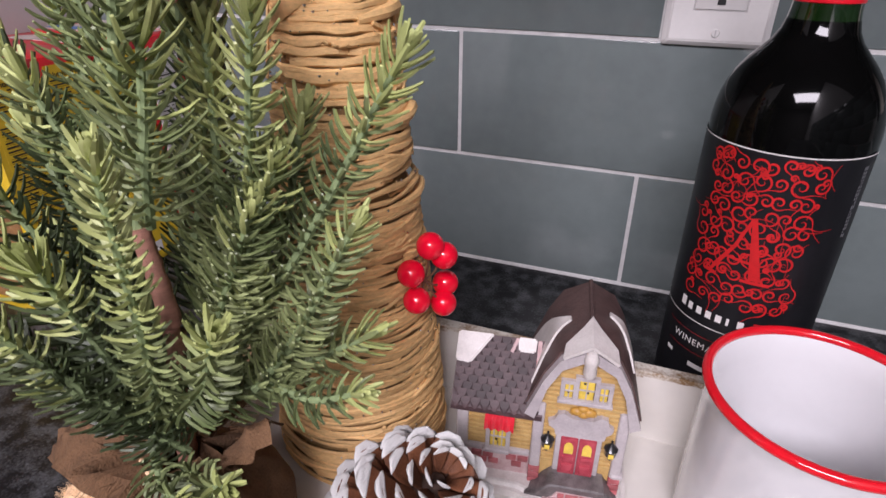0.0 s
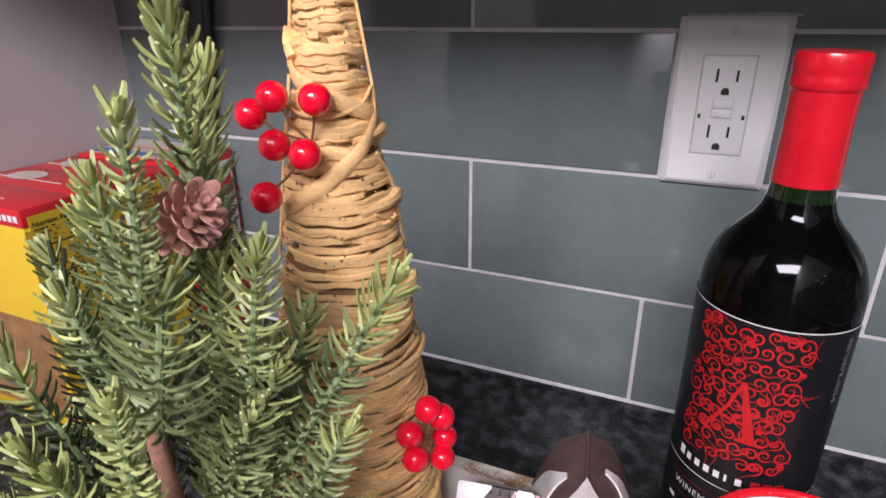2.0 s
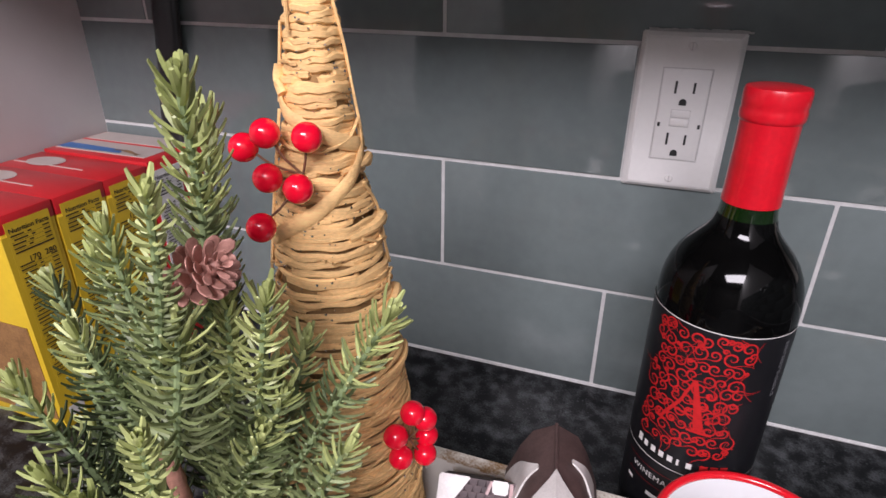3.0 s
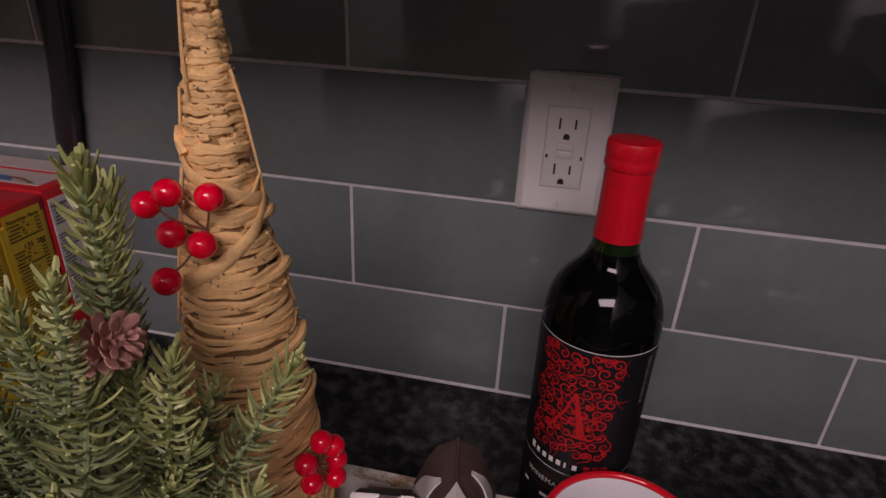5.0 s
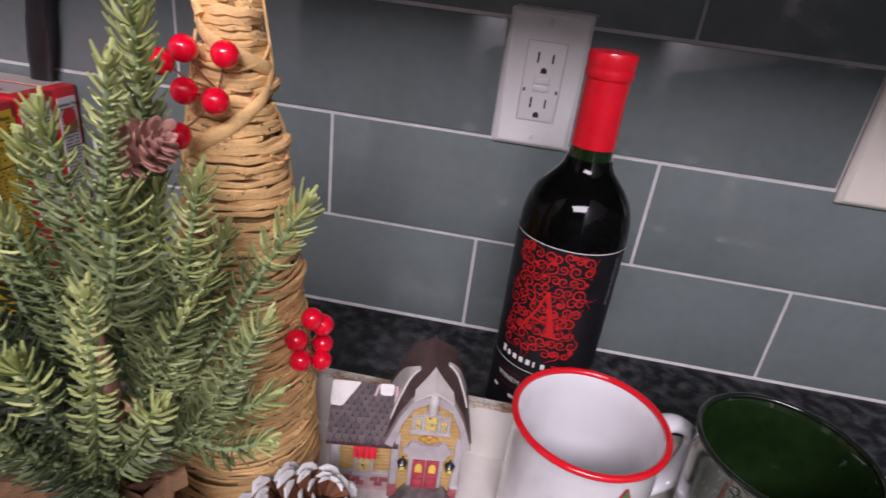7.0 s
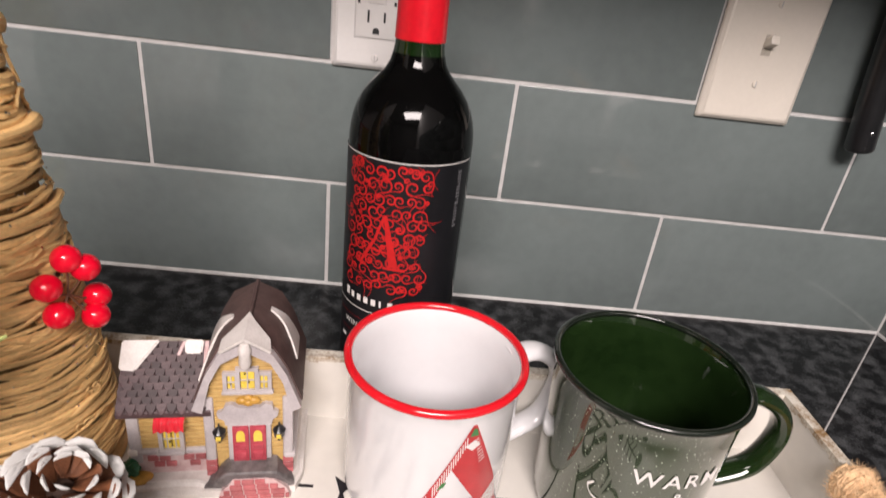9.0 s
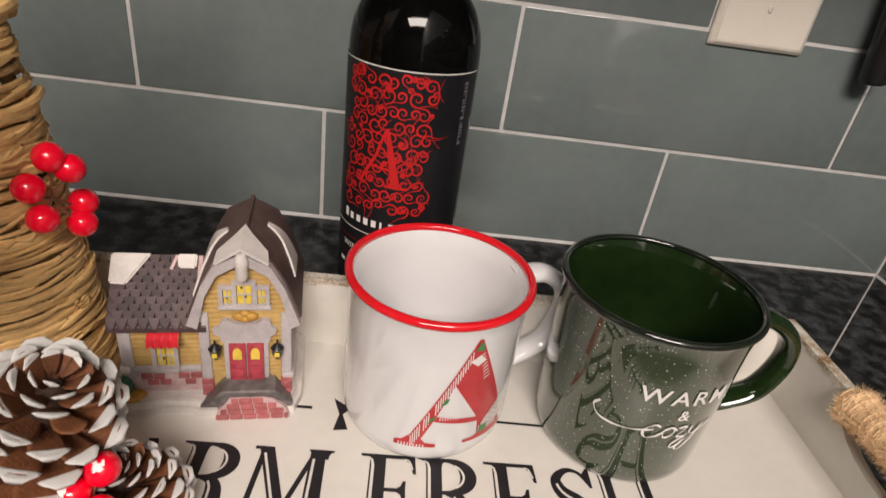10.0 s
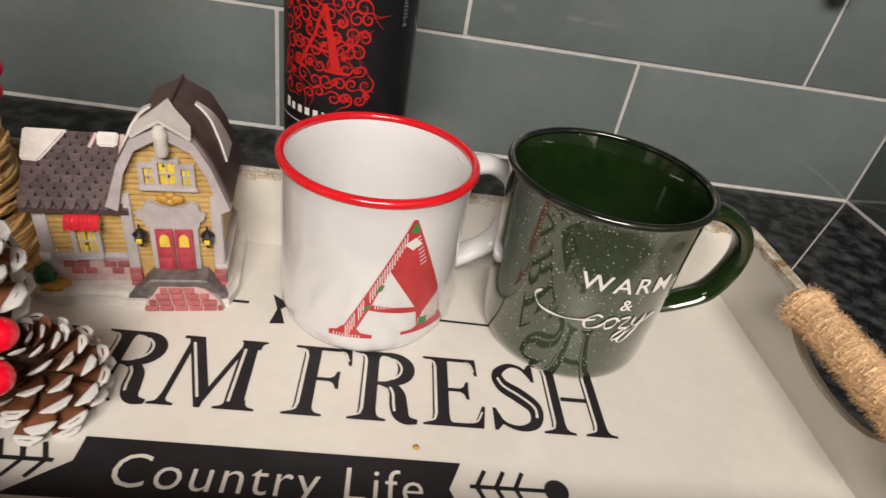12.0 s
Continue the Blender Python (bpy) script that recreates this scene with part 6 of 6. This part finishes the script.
# lanterns
for x in (-0.0160, 0.0168):
    bm = lathe([(0, 0.0345), (0.0010, 0.0350), (0.0016, 0.0370), (0.0030, 0.0385), (0.0033, 0.0420), (0.0037, 0.0425), (0.0018, 0.0445), (0.0006, 0.0455), (0.0006, 0.0475), (0, 0.0480)], 10, (x, -0.0038))
    ln = hp("lantern", bm, M_BLACKPL, "dark carriage lantern")
    hp("lantern_glass", boxed(x - 0.0014, x + 0.0014, -0.0074, -0.0064, 0.0385, 0.0412, 0.0003), M_YELLOW, "", ln)
# steps
STEP_Y = -0.0130
landing = bmesh.new()
rows = []
for y, grow in ((0.0005, 0.0), (-0.0030, 0.0006), (-0.0100, 0.0012), (STEP_Y + 0.0006, 0.0008), (STEP_Y, 0.0)):
    edge = [(-0.0262, 0.0003), (-0.0255, 0.0060), (-0.0225, 0.0095), (-0.0195, 0.0115), (-0.0180, 0.0145), (-0.0150, 0.0170), (-0.0130, 0.0193), (-0.0100, 0.0200), (0.0110, 0.0200), (0.0160, 0.0193), (0.0175, 0.0165), (0.0205, 0.0140), (0.0215, 0.0110), (0.0245, 0.0085), (0.0258, 0.0050), (0.0262, 0.0003)]
    back = 1.0 if y < -0.009 else 1.0 - 0.05 * (y + 0.009) / 0.009
    rows.append([landing.verts.new((x * back + 0.0003 * math.sin(k * 2.1), y + (0.0045 * max(0.0, abs(x) - 0.0185) / 0.0075 if y < -0.006 else 0.0), max(0.0003, z - (0.0009 if y == STEP_Y else 0)))) for k, (x, z) in enumerate(edge)])
for a, b in zip(rows, rows[1:]):
    for k in range(len(a) - 1):
        landing.faces.new((a[k], a[k + 1], b[k + 1], b[k]))
landing.faces.new(rows[0])
landing.faces.new(rows[-1])
bmesh.ops.recalc_face_normals(landing, faces=landing.faces)
hp("landing", landing, M_STONE, "dark grey glazed landing with sloping side walls")
stairs = hp("stair_front", prism([(-0.0172, 0.0003), (0.0238, 0.0003), (0.0215, 0.0075), (0.0180, 0.0115), (0.0140, 0.0150), (0.0100, 0.0158), (-0.0085, 0.0158), (-0.0110, 0.0115), (-0.0150, 0.0075)], STEP_Y - 0.0007, STEP_Y + 0.003), M_CERPINK, "brick stair front")
for j, (x0, x1) in enumerate(((-0.0166, 0.0232), (-0.0142, 0.0208), (-0.0106, 0.0168), (-0.0080, 0.0096))):
    z0 = 0.0006 + 0.0039 * j
    bw = 0.0074
    x = x0
    first = 0.55 if j % 2 else 1.0
    while x < x1 - 0.0012:
        e = min(x1, x + bw * first)
        first = 1.0
        if x1 - e < 0.002:
            e = x1
        hp("brick", boxed(x + 0.0003, e - 0.0003, STEP_Y - 0.0017, STEP_Y, z0, z0 + 0.0034, 0.0005), M_CERBRICK, parent=stairs)
        x = e
# bush and ochre soil
bm = bmesh.new()
for k in range(16):
    bmesh.ops.create_icosphere(bm, subdivisions=1, radius=rw.uniform(0.0022, 0.0034), matrix=Matrix.Translation((-0.0640 + rw.uniform(-0.003, 0.003), 0.0 + rw.uniform(-0.003, 0.003), 0.0135 + rw.uniform(-0.003, 0.006))))
hp("bush", bm, M_CERGREEN, "dark green glazed bush")
bm = bmesh.new()
bmesh.ops.create_uvsphere(bm, u_segments=16, v_segments=10, radius=1, matrix=Matrix.Translation((-0.0600, -0.0015, 0.0080)) @ Matrix.Diagonal((0.0075, 0.0050, 0.0030, 1)))
hp("soil_mound", bm, M_GOLD, "ochre painted mound")
bm = bmesh.new()
bmesh.ops.create_uvsphere(bm, u_segments=16, v_segments=10, radius=1, matrix=Matrix.Translation((-0.0620, 0.0025, 0.0245)) @ Matrix.Diagonal((0.0035, 0.0030, 0.0030, 1)))
hp("snow_heap", bm, M_CERWHITE)


# ---- baking mix cartons ----
def carton(y0, y1, h, look_kind, label):
    x0, x1 = -0.5465, -0.4170
    ob = thing("baking_mix_carton", ((x0 + x1) / 2, (y0 + y1) / 2, 0), label, "box", "cartons by the wall")
    base = M_BOXYEL if look_kind == "yellow" else M_BOXRED
    part("carton", boxed(x0, x1, y0, y1, 0.0, h, 0.0012), M_BOXRED if look_kind != "yellow" else base, ob)
    e = 0.0004
    if look_kind == "yellow":
        part("lid", boxed(x0 - e, x1 + e, y0 - e, y1 + e, h - 0.014, h + e, 0.0012), M_BOXRED, ob, "red top flap")
        part("corner_strip", boxed(x1 - 0.001, x1 + 0.0006, y0 - 0.0005, y0 + 0.004, 0.0005, h - 0.016), M_BOXYEL, ob)
    pc = M_BOXYEL if look_kind == "yellow" else M_BOXWHITE
    pz1 = h - 0.006 if look_kind == "yellow" else h - 0.010
    pz0 = 0.004 if look_kind == "yellow" else 0.075
    panel = part("nutrition_panel", boxed(x1 - 0.0005, x1 + 0.0007, y0 + 0.004, y1 - 0.004, pz0, pz1), pc, ob, "printed side panel")
    xx = x1 + 0.0010
    face = Matrix(((0, 0, 1, xx), (1, 0, 0, y0), (0, 1, 0, 0), (0, 0, 0, 1)))
    w = y1 - y0
    bm = text_bm("Nutrition Facts", 0.0052, "CENTER", bold=0.0001)
    part("writing", lay(bm, face @ Matrix.Translation((w / 2, pz1 - 0.0085, 0))), M_BOXINK, panel)
    bm = bmesh.new()
    zz = pz1 - 0.0115
    k = 0
    low_end = pz0 + 0.05 if look_kind == "yellow" else pz0 + 0.01
    while zz > low_end:
        if k == 4:
            poly(bm, [(0.006, zz), (w - 0.006, zz), (w - 0.006, zz + 0.0012), (0.006, zz + 0.0012)])
            zz -= 0.0110
        else:
            a = 0.006 + 0.002 * (k % 3 == 1)
            m1 = a + rw.uniform(0.008, 0.014)
            poly(bm, [(a, zz), (m1, zz), (m1, zz + 0.0011), (a, zz + 0.0011)])
            poly(bm, [(m1 + 0.003, zz), (m1 + 0.006, zz), (m1 + 0.006, zz + 0.0011), (m1 + 0.003, zz + 0.0011)])
            poly(bm, [(w - 0.012, zz), (w - 0.0065, zz), (w - 0.0065, zz + 0.0011), (w - 0.012, zz + 0.0011)])
            poly(bm, [(0.006, zz - 0.0012), (w - 0.006, zz - 0.0012), (w - 0.006, zz - 0.0010), (0.006, zz - 0.0010)])
            if k % 9 == 8:
                poly(bm, [(0.006, zz - 0.0035), (w - 0.006, zz - 0.0035), (w - 0.006, zz - 0.0022), (0.006, zz - 0.0022)])
                zz -= 0.003
            zz -= 0.0034
        k += 1
    tagged(part("small_print", lay(bm, face), M_BOXINK, panel), kind="stuff")
    if look_kind == "yellow":
        bm = text_bm("170  280", 0.0065, "RIGHT", bold=0.0001)
        part("writing", lay(bm, face @ Matrix.Translation((w - 0.0065, pz1 - 0.0345, 0))), M_BOXINK, panel)
        part("price_code", boxed(x1 + 0.0004, x1 + 0.0009, y0 + 0.006, y0 + 0.020, 0.010, 0.020), M_BOXWHITE, panel)
    # prints on the top flaps
    if look_kind == "yellow":
        bm = bmesh.new()
        poly(bm, [(-0.512 + 0.020 * math.cos(TAU * k / 24), (y0 + y1) / 2 + 0.013 * math.sin(TAU * k / 24)) for k in range(24)], h + 0.0009)
        part("top_mark", bm, M_BOXPALE, ob, "pale oval on the top flap")
        part("flap_edge", boxed(x0 + 0.004, x1 - 0.040, y0 + 0.0145, y0 + 0.0155, h, h + 0.0010), M_BOXPALE, ob)
    else:
        part("top_panel", boxed(x0 + 0.004, x1 - 0.012, y0 + 0.010 if look_kind == "blue" else y0 + 0.003, y1 - 0.002, h - 0.001, h + 0.0006), M_BOXPALE, ob, "cream printed top flap")
    if look_kind == "blue":
        bm = bmesh.new()
        poly(bm, [(x0 + 0.006, y0 + 0.011), (-0.462, y0 + 0.013), (-0.468, y0 + 0.023), (x0 + 0.006, y0 + 0.026)], h + 0.0011)
        part("top_band", bm, M_BOXBLUE, ob, "blue printed band")
        bm = ribbon(bmesh.new(), spline([(-0.474, y0 + 0.019, 0), (-0.462, y0 + 0.020, 0), (-0.448, y0 + 0.016, 0), (-0.440, y0 + 0.013, 0)], 5), [0.004 - 0.0015 * math.sin(k * 0.7) for k in range(16)], h + 0.0016)
        part("top_mark", bm, M_BOXBROWN, ob, "brown printed picture")
    if look_kind == "red":
        bm = bmesh.new()
        poly(bm, [(0.5 * w + 0.009 * math.cos(TAU * k / 20), h - 0.030 + 0.010 * math.sin(TAU * k / 20)) for k in range(20)], 0.0002)
        part("side_mark", lay(bm, face), M_BOXRED, panel, "red printed emblem")
        part("side_mark", lay(poly(bmesh.new(), [(0.006, h - 0.047), (w - 0.006, h - 0.043), (w - 0.006, h - 0.033), (0.006, h - 0.038)], 0.0004), face), M_BOXBROWN, panel, "brown printed picture")
    # front picture panel
    part("front_picture", boxed(x0 + 0.006, x1 - 0.006, y0 - 0.0006, y0 + 0.0005, 0.010, h * 0.52), M_BOXBROWN, ob, "picture of baked goods")
    if look_kind == "yellow":
        bm = bmesh.new()
        for k in range(4):
            poly(bm, [(x1 - 0.026 + 0.006 * k, h - 0.0095), (x1 - 0.0215 + 0.006 * k, h - 0.0095), (x1 - 0.0215 + 0.006 * k, h - 0.0045), (x1 - 0.026 + 0.006 * k, h - 0.0045)])
        lay(bm, Matrix(((1, 0, 0, 0), (0, 0, -1, y0 - 0.0008), (0, 1, 0, 0), (0, 0, 0, 1))))
        tagged(part("small_print", bm, M_BOXWHITE, ob), kind="stuff")
    return ob


carton(-0.2190, -0.1755, 0.1970, "yellow", "yellow and red baking mix carton standing on the worktop")
carton(-0.1735, -0.1275, 0.1965, "yellow", "yellow and red baking mix carton in a row")
carton(-0.1262, -0.0800, 0.1960, "yellow", "yellow and red baking mix carton in a row")
carton(-0.0780, -0.0355, 0.1985, "blue", "red carton with white nutrition label and blue top")
carton(-0.0345, -0.0030, 0.1985, "red", "slim red carton against the backsplash")

# ---- tiles of the backsplash, piece by piece ----
G = 0.0032


def tile_mesh(w, h, t=0.0062):
    bm = bmesh.new()
    box(bm, 0, w, 0.0, t - 0.0005, 0, h, 0.0008)
    me = mesh_of(bm, "tile")
    me.materials.append(M_TILE)
    return me


CACHE = {}


def lay_tile(parent, w, h, m):
    key = (round(w, 4), round(h, 4))
    if key not in CACHE:
        CACHE[key] = tile_mesh(w, h)
    part("tile", CACHE[key], None, parent, at=m @ Matrix.Rotation(radians(rw.uniform(-0.10, 0.10)), 4, "Z") @ Matrix.Rotation(radians(rw.uniform(-0.10, 0.10)), 4, "X"))


for row in range(5):
    z0 = row * H + G / 2
    z1 = min((row + 1) * H - G / 2, TOP)
    if row == 0:
        z0 = 0.003
    off = 0.0 if row % 2 == 0 else W / 2
    for k in range(-4, 5):
        a, b = max(LEFT + 0.001, off + k * W + G / 2), min(RIGHT - 0.0008, off + (k + 1) * W - G / 2)
        if b - a > 0.004:
            lay_tile(wall_north, b - a, z1 - z0, Matrix.Translation((a, 0, z0)))
    for k in range(0, 7):
        a, b = max(0.0012, k * W + (W / 2 if row % 2 else 0.0) - 0.10 + G / 2), k * W + (W / 2 if row % 2 else 0.0) - 0.10 + W - G / 2
        if b - a > 0.004:
            lay_tile(wall_east, b - a, z1 - z0, Matrix.Translation((RIGHT, -a, z0)) @ Matrix.Rotation(radians(-90), 4, "Z"))
